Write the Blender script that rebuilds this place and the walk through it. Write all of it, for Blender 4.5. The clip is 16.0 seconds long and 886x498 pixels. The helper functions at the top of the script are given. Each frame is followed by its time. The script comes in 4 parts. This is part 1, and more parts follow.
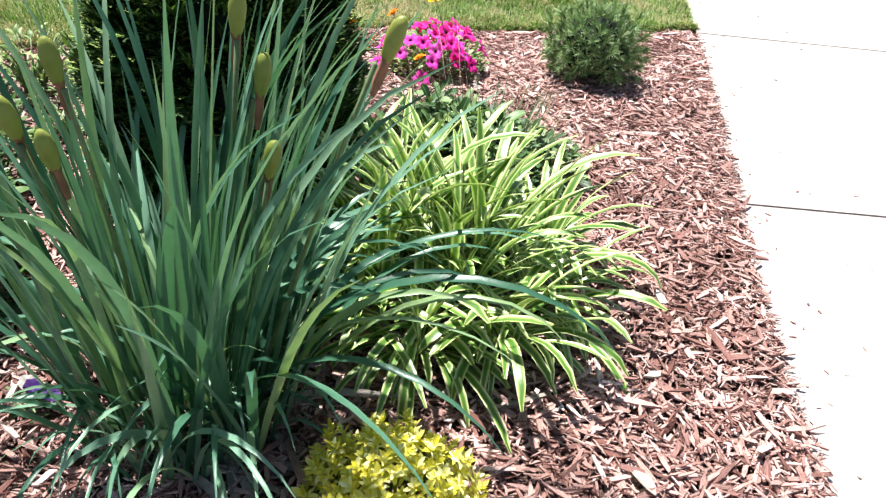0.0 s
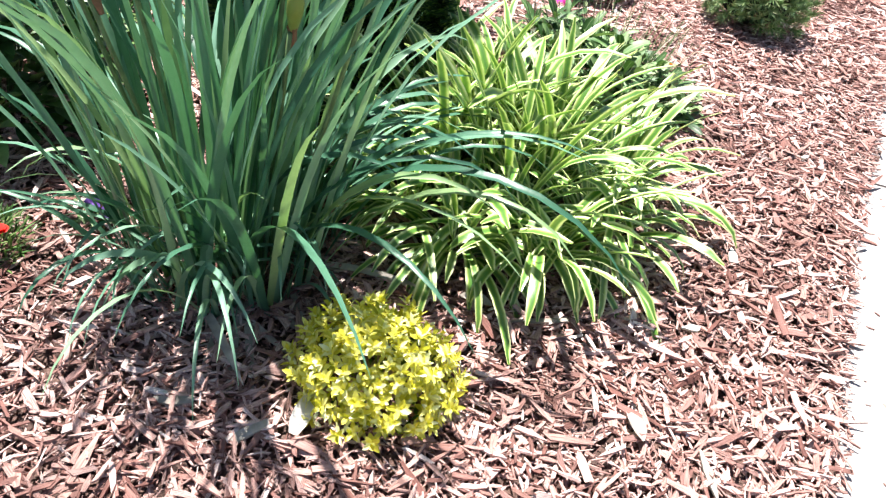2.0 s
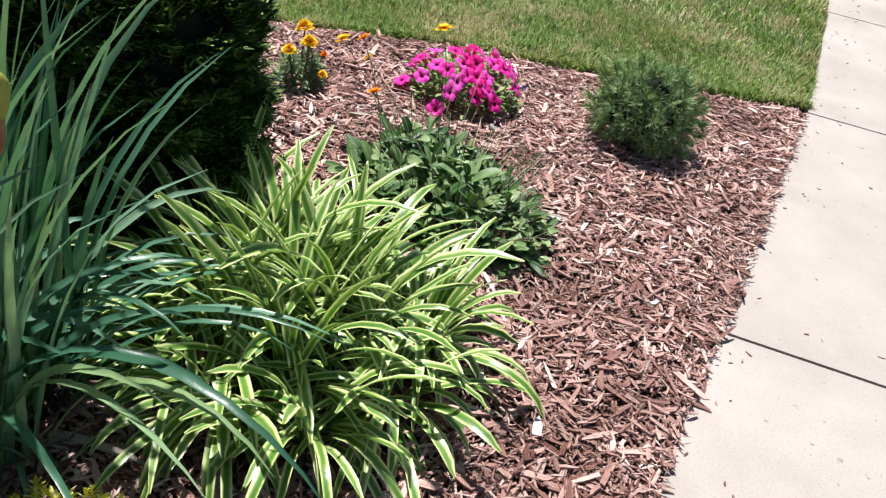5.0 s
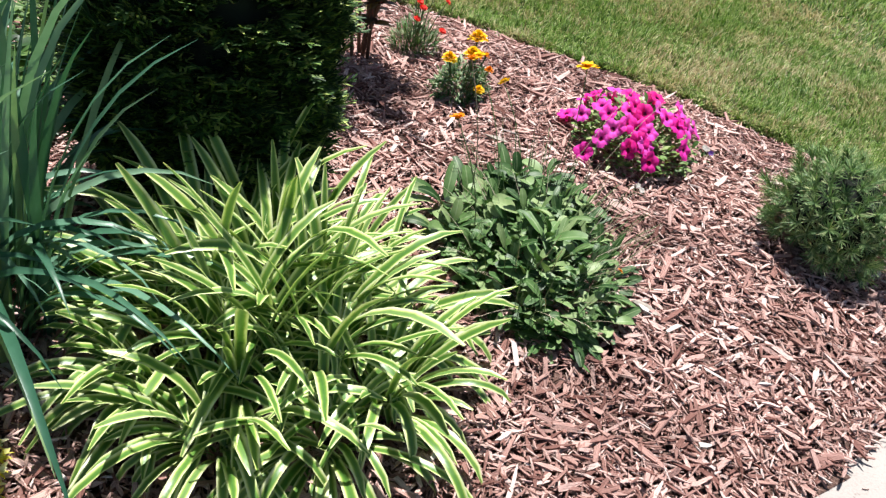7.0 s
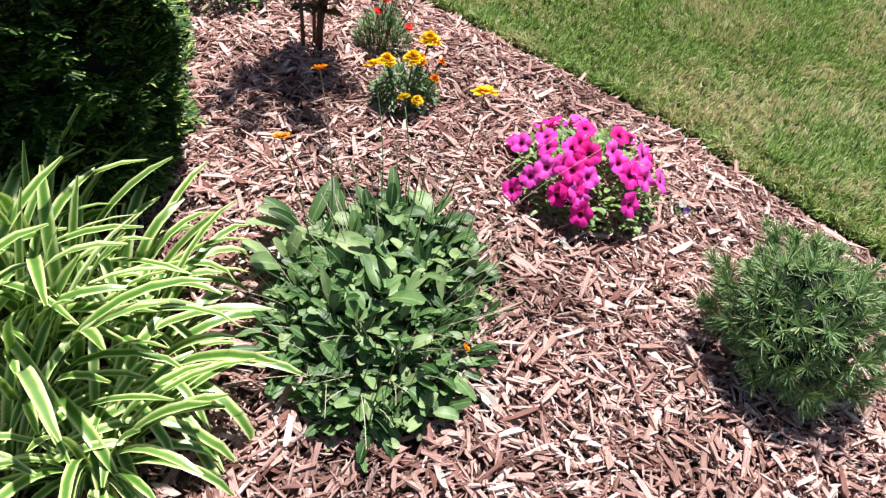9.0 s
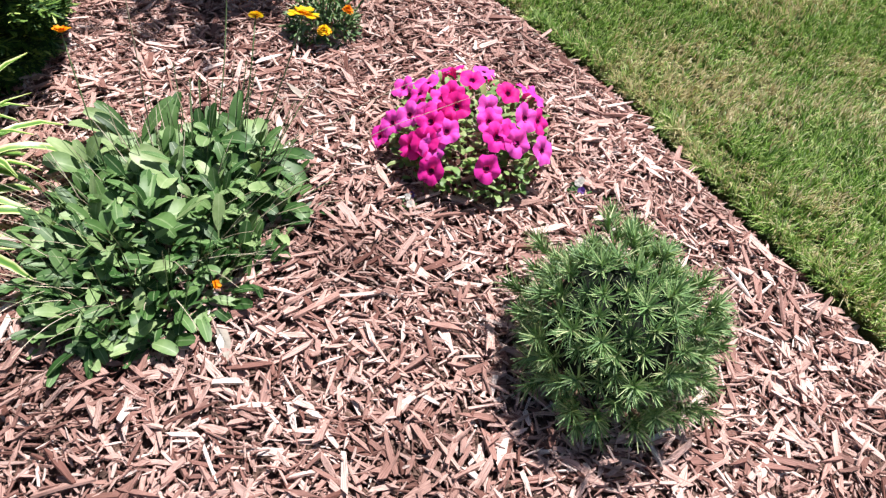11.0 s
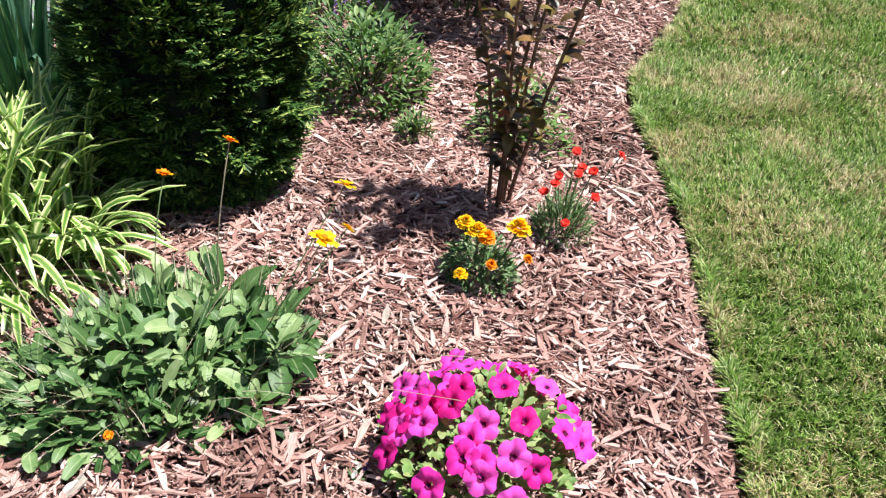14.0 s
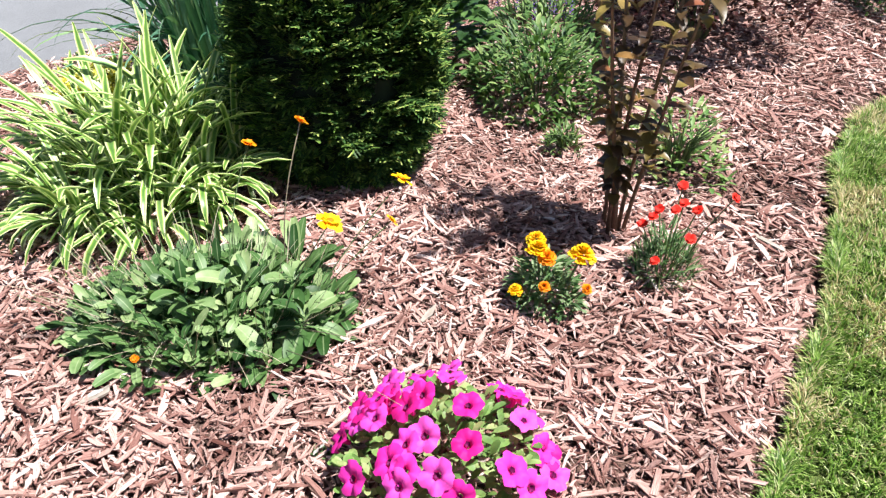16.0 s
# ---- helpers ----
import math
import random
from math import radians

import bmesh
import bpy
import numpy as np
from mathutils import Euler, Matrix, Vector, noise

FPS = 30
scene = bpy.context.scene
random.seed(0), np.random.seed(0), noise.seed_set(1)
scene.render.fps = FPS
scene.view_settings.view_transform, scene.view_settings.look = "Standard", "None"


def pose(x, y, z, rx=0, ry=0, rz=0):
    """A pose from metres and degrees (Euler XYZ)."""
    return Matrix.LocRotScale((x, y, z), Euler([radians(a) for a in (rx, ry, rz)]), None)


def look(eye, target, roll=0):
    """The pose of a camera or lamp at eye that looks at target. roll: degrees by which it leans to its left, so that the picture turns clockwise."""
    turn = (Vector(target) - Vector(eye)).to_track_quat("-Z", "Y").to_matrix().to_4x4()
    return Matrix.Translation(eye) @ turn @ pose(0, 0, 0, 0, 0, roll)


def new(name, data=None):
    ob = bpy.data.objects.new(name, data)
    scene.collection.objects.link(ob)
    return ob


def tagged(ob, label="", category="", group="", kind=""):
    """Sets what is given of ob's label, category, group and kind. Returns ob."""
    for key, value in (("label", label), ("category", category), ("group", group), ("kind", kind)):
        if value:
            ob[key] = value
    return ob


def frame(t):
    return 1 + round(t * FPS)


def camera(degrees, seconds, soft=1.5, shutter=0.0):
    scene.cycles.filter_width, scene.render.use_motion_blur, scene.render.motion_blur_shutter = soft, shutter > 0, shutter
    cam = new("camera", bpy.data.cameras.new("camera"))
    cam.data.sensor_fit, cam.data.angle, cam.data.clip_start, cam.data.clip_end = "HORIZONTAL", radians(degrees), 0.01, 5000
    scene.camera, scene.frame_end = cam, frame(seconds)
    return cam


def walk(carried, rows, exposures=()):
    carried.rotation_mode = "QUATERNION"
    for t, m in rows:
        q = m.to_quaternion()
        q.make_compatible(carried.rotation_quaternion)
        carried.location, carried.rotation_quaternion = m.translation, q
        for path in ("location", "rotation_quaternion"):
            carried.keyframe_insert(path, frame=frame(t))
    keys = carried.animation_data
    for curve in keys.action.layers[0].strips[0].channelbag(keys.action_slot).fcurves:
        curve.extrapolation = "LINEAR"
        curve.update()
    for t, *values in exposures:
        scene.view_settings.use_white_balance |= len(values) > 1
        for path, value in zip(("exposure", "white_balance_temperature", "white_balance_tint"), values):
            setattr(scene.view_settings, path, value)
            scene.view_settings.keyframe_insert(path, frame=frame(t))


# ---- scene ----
cam = camera(57.8, 16.0, 1.3)
PATH = [
    (0, (-0.421, -2.441, 1.21), (-0.775, -0.806, 0.114), 6.4),
    (0.5, (-0.337, -2.446, 1.181), (-0.869, -0.929, -0.009), 8.1),
    (1, (-0.286, -2.445, 1.133), (-0.883, -1.046, -0.166), 10.6),
    (1.5, (-0.244, -2.414, 1.126), (-0.838, -1.038, -0.197), 11.7),
    (2, (-0.166, -2.362, 1.16), (-0.838, -0.966, -0.105), 10.1),
    (2.5, (-0.074, -2.293, 1.205), (-0.698, -0.779, 0.056), 7.4),
    (3, (-0.107, -2.163, 1.225), (-0.645, -0.51, 0.238), 7.9),
    (3.5, (-0.112, -2.07, 1.252), (-0.588, -0.407, 0.247), 6.5),
    (4, (-0.042, -2.027, 1.29), (-0.659, -0.438, 0.243), 6.9),
    (4.2, (0.002, -1.999, 1.299), (-0.637, -0.437, 0.227), 9.0),
    (6.3, (0.164, -1.58, 1.35), (-0.845, -0.388, 0.101), 10.0),
    (6.5, (0.218, -1.501, 1.361), (-0.882, -0.389, 0.114), 9.9),
    (7, (0.352, -1.283, 1.375), (-0.877, -0.347, 0.106), 12.4),
    (7.5, (0.327, -1.09, 1.381), (-0.951, -0.203, 0.124), 12.5),
    (8, (0.234, -0.832, 1.394), (-1.017, 0.022, 0.089), 12.3),
    (8.5, (0.223, -0.662, 1.381), (-1.027, 0.144, 0.044), 10.8),
    (9, (0.309, -0.447, 1.387), (-1.034, 0.122, 0.019), 11.6),
    (9.2, (0.343, -0.352, 1.4), (-1.015, 0.19, 0.035), 12.0),
    (11.3, (0.317, 0.453, 1.313), (-1.067, 0.513, -0.13), 8.5),
    (11.5, (0.3, 0.503, 1.306), (-1.12, 0.505, -0.102), 8.6),
    (12, (0.136, 0.64, 1.31), (-1.282, 0.463, -0.089), 11.3),
    (12.5, (0.059, 0.761, 1.33), (-1.401, 0.43, 0.005), 8.1),
    (13, (0.026, 0.979, 1.348), (-1.34, 0.294, 0.057), 8.1),
    (13.5, (-0.077, 1.084, 1.38), (-1.336, 0.158, 0.132), 6.6),
    (14, (-0.302, 1.175, 1.374), (-1.518, 0.129, 0.179), 5.7),
    (14.5, (-0.43, 1.314, 1.376), (-1.55, 0.158, 0.189), 0.1),
    (15, (-0.514, 1.511, 1.402), (-1.395, 0.162, 0.217), 0.7),
    (15.5, (-0.614, 1.537, 1.384), (-1.363, 0.09, 0.224), 0.5),
    (16, (-0.817, 1.508, 1.372), (-1.415, 0.025, 0.171), 0.1),
]
EXPOSURES = [(0, 1.18), (1.2, 1.64), (2.2, 1.56), (3.0, 1.20), (3.5, 0.69), (4.2, 0.57), (7, 0.78), (9, 0.85), (12.5, 0.80), (16, 1.03)]
walk(cam, [(t, look(eye, target, roll)) for t, eye, target, roll in PATH], EXPOSURES)

# ---- world and sun ----
SUN_TO = Vector((-0.31, 0.20, 0.93)).normalized()      # towards the sun
world = bpy.data.worlds.new("sky")
scene.world = world
world.use_nodes = True
wn = world.node_tree.nodes
sky = wn.new("ShaderNodeTexSky")
sky.sky_type = "NISHITA"
sky.sun_disc = False
sky.sun_elevation = math.asin(SUN_TO.z)
sky.sun_rotation = math.atan2(SUN_TO.x, SUN_TO.y)
wn["Background"].inputs["Strength"].default_value = 0.05
world.node_tree.links.new(sky.outputs[0], wn["Background"].inputs["Color"])
sun = new("sun", bpy.data.lights.new("sun", "SUN"))
sun.data.energy = 5.0
sun.data.angle = radians(1.6)
sun.data.color = (1.0, 0.968, 0.942)
sun.matrix_world = look(SUN_TO * 20, (0, 0, 0))

rng = np.random.default_rng(7)


# ---- materials ----
def mat(name):
    m = bpy.data.materials.new(name)
    m.use_nodes = True
    return m, m.node_tree.nodes, m.node_tree.links, m.node_tree.nodes["Principled BSDF"]


def ramp(n, stops):
    r = n.new("ShaderNodeValToRGB")
    while len(r.color_ramp.elements) < len(stops):
        r.color_ramp.elements.new(0.5)
    for e, (p, c) in zip(r.color_ramp.elements, stops):
        e.position, e.color = p, (*c, 1)
    return r


def noise_tex(n, l, scale, detail=4, coord="Object", rough=0.6):
    t = n.new("ShaderNodeTexNoise")
    t.inputs["Scale"].default_value, t.inputs["Detail"].default_value, t.inputs["Roughness"].default_value = scale, detail, rough
    c = n.new("ShaderNodeTexCoord")
    l.new(c.outputs[coord], t.inputs["Vector"])
    return t


def bump(n, l, b, height, strength, dist=0.01):
    k = n.new("ShaderNodeBump")
    k.inputs["Strength"].default_value, k.inputs["Distance"].default_value = strength, dist
    l.new(height, k.inputs["Height"])
    l.new(k.outputs[0], b.inputs["Normal"])


def mixc(n, l, fac, a, b, kind="MIX"):
    m = n.new("ShaderNodeMix")
    m.data_type, m.blend_type = "RGBA", kind
    for v, sock in ((fac, 0), (a, 6), (b, 7)):
        if isinstance(v, (int, float)):
            m.inputs[sock].default_value = v
        elif isinstance(v, tuple):
            m.inputs[sock].default_value = (*v, 1)
        else:
            l.new(v, m.inputs[sock])
    return m.outputs[2]


def leaf_mat(name, stops, across=None, rough=0.45, glow=0.3, spot=(0.5, 0.5, 0.5), spec=0.4, rib=0.0):
    """A leaf: colour by piece and along its length, a stripe pattern across it, and light through it."""
    m, n, l, b = mat(name)
    info, geo = n.new("ShaderNodeObjectInfo"), n.new("ShaderNodeNewGeometry")
    add = n.new("ShaderNodeMath")
    add.operation = "ADD"
    l.new(info.outputs["Random"], add.inputs[0])
    l.new(geo.outputs["Random Per Island"], add.inputs[1])
    fr = n.new("ShaderNodeMath")
    fr.operation = "FRACT"
    l.new(add.outputs[0], fr.inputs[0])
    r = ramp(n, stops)
    l.new(fr.outputs[0], r.inputs[0])
    col = r.outputs[0]
    if across:
        uv = n.new("ShaderNodeUVMap")
        sep = n.new("ShaderNodeSeparateXYZ")
        l.new(uv.outputs[0], sep.inputs[0])
        a = ramp(n, across)
        # streaks wander off the middle, each leaf in its own way
        wn_ = noise_tex(n, l, 26, 2)
        shift = n.new("ShaderNodeMath")
        shift.operation = "MULTIPLY_ADD"
        shift.inputs[1].default_value, shift.inputs[2].default_value = 0.24, -0.12
        l.new(wn_.outputs[0], shift.inputs[0])
        own = n.new("ShaderNodeMath")
        own.operation = "MULTIPLY_ADD"
        own.inputs[1].default_value, own.inputs[2].default_value = 0.16, -0.08
        l.new(fr.outputs[0], own.inputs[0])
        both = n.new("ShaderNodeMath")
        l.new(shift.outputs[0], both.inputs[0])
        l.new(own.outputs[0], both.inputs[1])
        moved = n.new("ShaderNodeMath")
        l.new(both.outputs[0], moved.inputs[0])
        l.new(sep.outputs[0], moved.inputs[1])
        l.new(moved.outputs[0], a.inputs[0])
        col = mixc(n, l, 0.88, col, a.outputs[0])
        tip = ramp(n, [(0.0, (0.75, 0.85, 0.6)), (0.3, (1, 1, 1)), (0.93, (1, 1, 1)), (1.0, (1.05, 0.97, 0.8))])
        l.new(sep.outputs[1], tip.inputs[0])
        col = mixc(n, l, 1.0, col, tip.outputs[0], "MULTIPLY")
        col = mixc(n, l, 0.12, col, r.outputs[0], "OVERLAY")
    if rib:
        uv = n.new("ShaderNodeUVMap")
        sep = n.new("ShaderNodeSeparateXYZ")
        l.new(uv.outputs[0], sep.inputs[0])
        line = ramp(n, [(0.43, (0, 0, 0)), (0.5, (rib, rib, rib)), (0.57, (0, 0, 0))])
        l.new(sep.outputs[0], line.inputs[0])
        col = mixc(n, l, line.outputs[0], col, (0.55, 0.62, 0.38))
    t = noise_tex(n, l, 35, 3)
    dark = mixc(n, l, 1.0, col, spot, "MULTIPLY")
    rr = ramp(n, [(0.3, (0, 0, 0)), (0.75, (1, 1, 1))])
    l.new(t.outputs[0], rr.inputs[0])
    col = mixc(n, l, rr.outputs[0], dark, col)
    l.new(col, b.inputs["Base Color"])
    b.inputs["Roughness"].default_value = rough
    b.inputs["Specular IOR Level"].default_value = spec
    bump(n, l, b, t.outputs[0], 0.25, 0.004)
    tr = n.new("ShaderNodeBsdfTranslucent")
    l.new(mixc(n, l, 1.0, col, (1.0, 1.15, 0.55), "MULTIPLY"), tr.inputs["Color"])
    mx = n.new("ShaderNodeMixShader")
    mx.inputs[0].default_value = glow
    l.new(b.outputs[0], mx.inputs[1])
    l.new(tr.outputs[0], mx.inputs[2])
    l.new(mx.outputs[0], n["Material Output"].inputs["Surface"])
    return m


def chip_mat(name, stops):
    m, n, l, b = mat(name)
    info, geo = n.new("ShaderNodeObjectInfo"), n.new("ShaderNodeNewGeometry")
    add = n.new("ShaderNodeMath")
    add.operation = "ADD"
    l.new(info.outputs["Random"], add.inputs[0])
    l.new(geo.outputs["Random Per Island"], add.inputs[1])
    fr = n.new("ShaderNodeMath")
    fr.operation = "FRACT"
    l.new(add.outputs[0], fr.inputs[0])
    r = ramp(n, stops)
    l.new(fr.outputs[0], r.inputs[0])
    uv = n.new("ShaderNodeUVMap")
    mp = n.new("ShaderNodeMapping")
    mp.inputs["Scale"].default_value = (9, 1.6, 1)
    l.new(uv.outputs[0], mp.inputs[0])
    grain = n.new("ShaderNodeTexNoise")
    grain.inputs["Scale"].default_value, grain.inputs["Detail"].default_value = 1.3, 4
    l.new(mp.outputs[0], grain.inputs["Vector"])
    g = ramp(n, [(0.32, (0.42, 0.37, 0.35)), (0.5, (0.95, 0.93, 0.92)), (0.72, (1.3, 1.27, 1.25))])
    l.new(grain.outputs[0], g.inputs[0])
    col = mixc(n, l, 1.0, r.outputs[0], g.outputs[0], "MULTIPLY")
    geo2 = n.new("ShaderNodeNewGeometry")
    st = n.new("ShaderNodeTexNoise")
    st.inputs["Scale"].default_value, st.inputs["Detail"].default_value = 3.2, 4
    l.new(geo2.outputs["Position"], st.inputs["Vector"])
    sr = ramp(n, [(0.34, (0.58, 0.52, 0.5)), (0.52, (1, 1, 1))])
    l.new(st.outputs[0], sr.inputs[0])
    col = mixc(n, l, 1.0, col, sr.outputs[0], "MULTIPLY")
    l.new(col, b.inputs["Base Color"])
    b.inputs["Roughness"].default_value = 0.8
    b.inputs["Specular IOR Level"].default_value = 0.3
    bump(n, l, b, grain.outputs[0], 0.6, 0.004)
    return m


CHIP = chip_mat("mulch_chip", [(0.0, (0.20, 0.090, 0.073)), (0.2, (0.34, 0.188, 0.160)), (0.45, (0.52, 0.325, 0.283)), (0.7, (0.64, 0.430, 0.382)),
                               (0.88, (0.74, 0.540, 0.488)), (0.97, (0.82, 0.675, 0.625)), (1.0, (0.86, 0.77, 0.73))])


def soil_mat():
    m, n, l, b = mat("mulch_fines")
    a, c = noise_tex(n, l, 90, 6), noise_tex(n, l, 9, 3)
    r = ramp(n, [(0.3, (0.03, 0.015, 0.012)), (0.55, (0.19, 0.11, 0.088)), (0.8, (0.42, 0.29, 0.245))])
    l.new(a.outputs[0], r.inputs[0])
    q = ramp(n, [(0.3, (0.6, 0.6, 0.6)), (0.7, (1.1, 1.05, 1))])
    l.new(c.outputs[0], q.inputs[0])
    l.new(mixc(n, l, 1.0, r.outputs[0], q.outputs[0], "MULTIPLY"), b.inputs["Base Color"])
    b.inputs["Roughness"].default_value = 0.9
    bump(n, l, b, a.outputs[0], 1.0, 0.02)
    return m


def turf_mat():
    m, n, l, b = mat("turf")
    a, c = noise_tex(n, l, 60, 6), noise_tex(n, l, 1.6, 3)
    r = ramp(n, [(0.3, (0.03, 0.05, 0.01)), (0.6, (0.09, 0.13, 0.028)), (0.85, (0.24, 0.26, 0.085))])
    l.new(a.outputs[0], r.inputs[0])
    q = ramp(n, [(0.35, (0.8, 0.9, 0.8)), (0.7, (1.3, 1.15, 1.0))])
    l.new(c.outputs[0], q.inputs[0])
    l.new(mixc(n, l, 1.0, r.outputs[0], q.outputs[0], "MULTIPLY"), b.inputs["Base Color"])
    b.inputs["Roughness"].default_value = 0.9
    bump(n, l, b, a.outputs[0], 1.0, 0.02)
    return m


def grass_mat():
    """Blades in many greens, with straw-coloured blades thick in the dry patches and thin elsewhere."""
    m, n, l, b = mat("grass_blade")
    geo = n.new("ShaderNodeNewGeometry")
    r = ramp(n, [(0.0, (0.04, 0.095, 0.012)), (0.3, (0.11, 0.225, 0.032)), (0.6, (0.23, 0.375, 0.065)), (0.88, (0.42, 0.53, 0.17)), (1.0, (0.62, 0.66, 0.36))])
    l.new(geo.outputs["Random Per Island"], r.inputs[0])
    big, small = noise_tex(n, l, 2.7, 4), noise_tex(n, l, 13, 3)
    add = n.new("ShaderNodeMath")
    add.operation = "MULTIPLY_ADD"
    add.inputs[1].default_value = 0.45
    l.new(small.outputs[0], add.inputs[0])
    l.new(big.outputs[0], add.inputs[2])
    k = ramp(n, [(0.66, (0.05, 0.05, 0.05)), (0.88, (0.75, 0.75, 0.75))])
    l.new(add.outputs[0], k.inputs[0])
    # a blade is dry where its own number falls under the patch's share
    own = n.new("ShaderNodeMath")
    own.operation = "MULTIPLY"
    own.inputs[1].default_value = 7.31
    l.new(geo.outputs["Random Per Island"], own.inputs[0])
    fr = n.new("ShaderNodeMath")
    fr.operation = "FRACT"
    l.new(own.outputs[0], fr.inputs[0])
    less = n.new("ShaderNodeMath")
    less.operation = "LESS_THAN"
    l.new(fr.outputs[0], less.inputs[0])
    l.new(k.outputs[0], less.inputs[1])
    straw = ramp(n, [(0.0, (0.34, 0.27, 0.12)), (0.5, (0.56, 0.47, 0.25)), (1.0, (0.72, 0.64, 0.40))])
    l.new(geo.outputs["Random Per Island"], straw.inputs[0])
    col = mixc(n, l, less.outputs[0], r.outputs[0], straw.outputs[0])
    l.new(col, b.inputs["Base Color"])
    b.inputs["Roughness"].default_value = 0.45
    b.inputs["Specular IOR Level"].default_value = 0.4
    tr = n.new("ShaderNodeBsdfTranslucent")
    l.new(col, tr.inputs["Color"])
    mx = n.new("ShaderNodeMixShader")
    mx.inputs[0].default_value = 0.25
    l.new(b.outputs[0], mx.inputs[1])
    l.new(tr.outputs[0], mx.inputs[2])
    l.new(mx.outputs[0], n["Material Output"].inputs["Surface"])
    return m


def concrete_mat():
    m, n, l, b = mat("concrete")
    a, c, d = noise_tex(n, l, 160, 5), noise_tex(n, l, 2.2, 5), noise_tex(n, l, 38, 2)
    r = ramp(n, [(0.3, (0.34, 0.305, 0.278)), (0.6, (0.42, 0.38, 0.35)), (0.85, (0.48, 0.44, 0.408))])
    l.new(c.outputs[0], r.inputs[0])
    g = ramp(n, [(0.25, (0.8, 0.78, 0.76)), (0.5, (1, 1, 1))])
    l.new(a.outputs[0], g.inputs[0])
    sp = ramp(n, [(0.22, (0.5, 0.45, 0.42)), (0.30, (1, 1, 1))])
    l.new(d.outputs[0], sp.inputs[0])
    col = mixc(n, l, 1.0, r.outputs[0], g.outputs[0], "MULTIPLY")
    col = mixc(n, l, 1.0, col, sp.outputs[0], "MULTIPLY")
    l.new(col, b.inputs["Base Color"])
    b.inputs["Roughness"].default_value = 0.85
    bump(n, l, b, a.outputs[0], 0.35, 0.004)
    return m


def asphalt_mat():
    m, n, l, b = mat("asphalt")
    a, c = noise_tex(n, l, 240, 4), noise_tex(n, l, 1.2, 4)
    r = ramp(n, [(0.3, (0.13, 0.135, 0.145)), (0.7, (0.24, 0.25, 0.265))])
    l.new(a.outputs[0], r.inputs[0])
    q = ramp(n, [(0.3, (0.85, 0.85, 0.85)), (0.7, (1.1, 1.1, 1.1))])
    l.new(c.outputs[0], q.inputs[0])
    l.new(mixc(n, l, 1.0, r.outputs[0], q.outputs[0], "MULTIPLY"), b.inputs["Base Color"])
    b.inputs["Roughness"].default_value = 0.75
    bump(n, l, b, a.outputs[0], 0.5, 0.004)
    return m


SOIL, TURF, GRASS, CONCRETE, ASPHALT = soil_mat(), turf_mat(), grass_mat(), concrete_mat(), asphalt_mat()
IRIS = leaf_mat("iris_leaf", [(0, (0.04, 0.125, 0.075)), (0.4, (0.10, 0.235, 0.15)), (0.8, (0.21, 0.37, 0.265)), (1, (0.30, 0.43, 0.20))], rough=0.34, glow=0.2, spot=(0.8, 0.85, 0.8))
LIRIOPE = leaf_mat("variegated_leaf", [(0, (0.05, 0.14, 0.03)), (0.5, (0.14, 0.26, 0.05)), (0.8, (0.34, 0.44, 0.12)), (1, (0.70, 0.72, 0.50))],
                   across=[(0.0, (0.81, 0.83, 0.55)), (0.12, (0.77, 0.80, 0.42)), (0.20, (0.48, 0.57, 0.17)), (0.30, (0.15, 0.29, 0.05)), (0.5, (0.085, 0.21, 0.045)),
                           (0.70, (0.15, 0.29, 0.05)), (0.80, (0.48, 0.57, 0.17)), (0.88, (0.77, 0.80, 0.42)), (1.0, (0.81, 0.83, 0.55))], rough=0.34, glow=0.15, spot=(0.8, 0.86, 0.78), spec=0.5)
SPOON = leaf_mat("spoon_leaf", [(0, (0.022, 0.07, 0.014)), (0.35, (0.060, 0.138, 0.038)), (0.7, (0.145, 0.25, 0.085)), (1, (0.38, 0.46, 0.23))], rough=0.5, glow=0.12, spot=(0.55, 0.66, 0.5), spec=0.4, rib=0.45)
PINE = leaf_mat("pine_needle", [(0, (0.07, 0.15, 0.055)), (0.5, (0.19, 0.32, 0.12)), (0.85, (0.38, 0.50, 0.23)), (1, (0.60, 0.62, 0.36))], rough=0.42, glow=0.14, spot=(0.75, 0.8, 0.7))
THUJA = leaf_mat("thuja_spray", [(0, (0.02, 0.058, 0.014)), (0.45, (0.055, 0.14, 0.03)), (0.75, (0.20, 0.34, 0.065)), (1, (0.55, 0.65, 0.18))], rough=0.5, glow=0.1)
# near-black colour painted as the shade deep inside the two conifers
INNER_SHADE = leaf_mat("inner_shade", [(0, (0.006, 0.012, 0.005)), (1, (0.012, 0.022, 0.008))], rough=0.9, glow=0.0)
GOLD = leaf_mat("golden_leaf", [(0, (0.50, 0.48, 0.03)), (0.3, (0.82, 0.71, 0.09)), (0.7, (0.92, 0.86, 0.26)), (1, (0.95, 0.93, 0.66))], rough=0.4, glow=0.25, spot=(0.9, 0.92, 0.8))
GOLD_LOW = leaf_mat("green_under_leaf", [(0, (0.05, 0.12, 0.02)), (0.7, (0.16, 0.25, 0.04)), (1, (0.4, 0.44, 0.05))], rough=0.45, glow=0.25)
PETUNIA_LEAF = leaf_mat("petunia_leaf", [(0, (0.10, 0.22, 0.05)), (0.5, (0.21, 0.36, 0.095)), (1, (0.44, 0.53, 0.22))], rough=0.5, glow=0.2)
MARI_LEAF = leaf_mat("marigold_leaf", [(0, (0.05, 0.13, 0.035)), (0.6, (0.16, 0.29, 0.10)), (1, (0.40, 0.50, 0.28))], rough=0.5, glow=0.2)
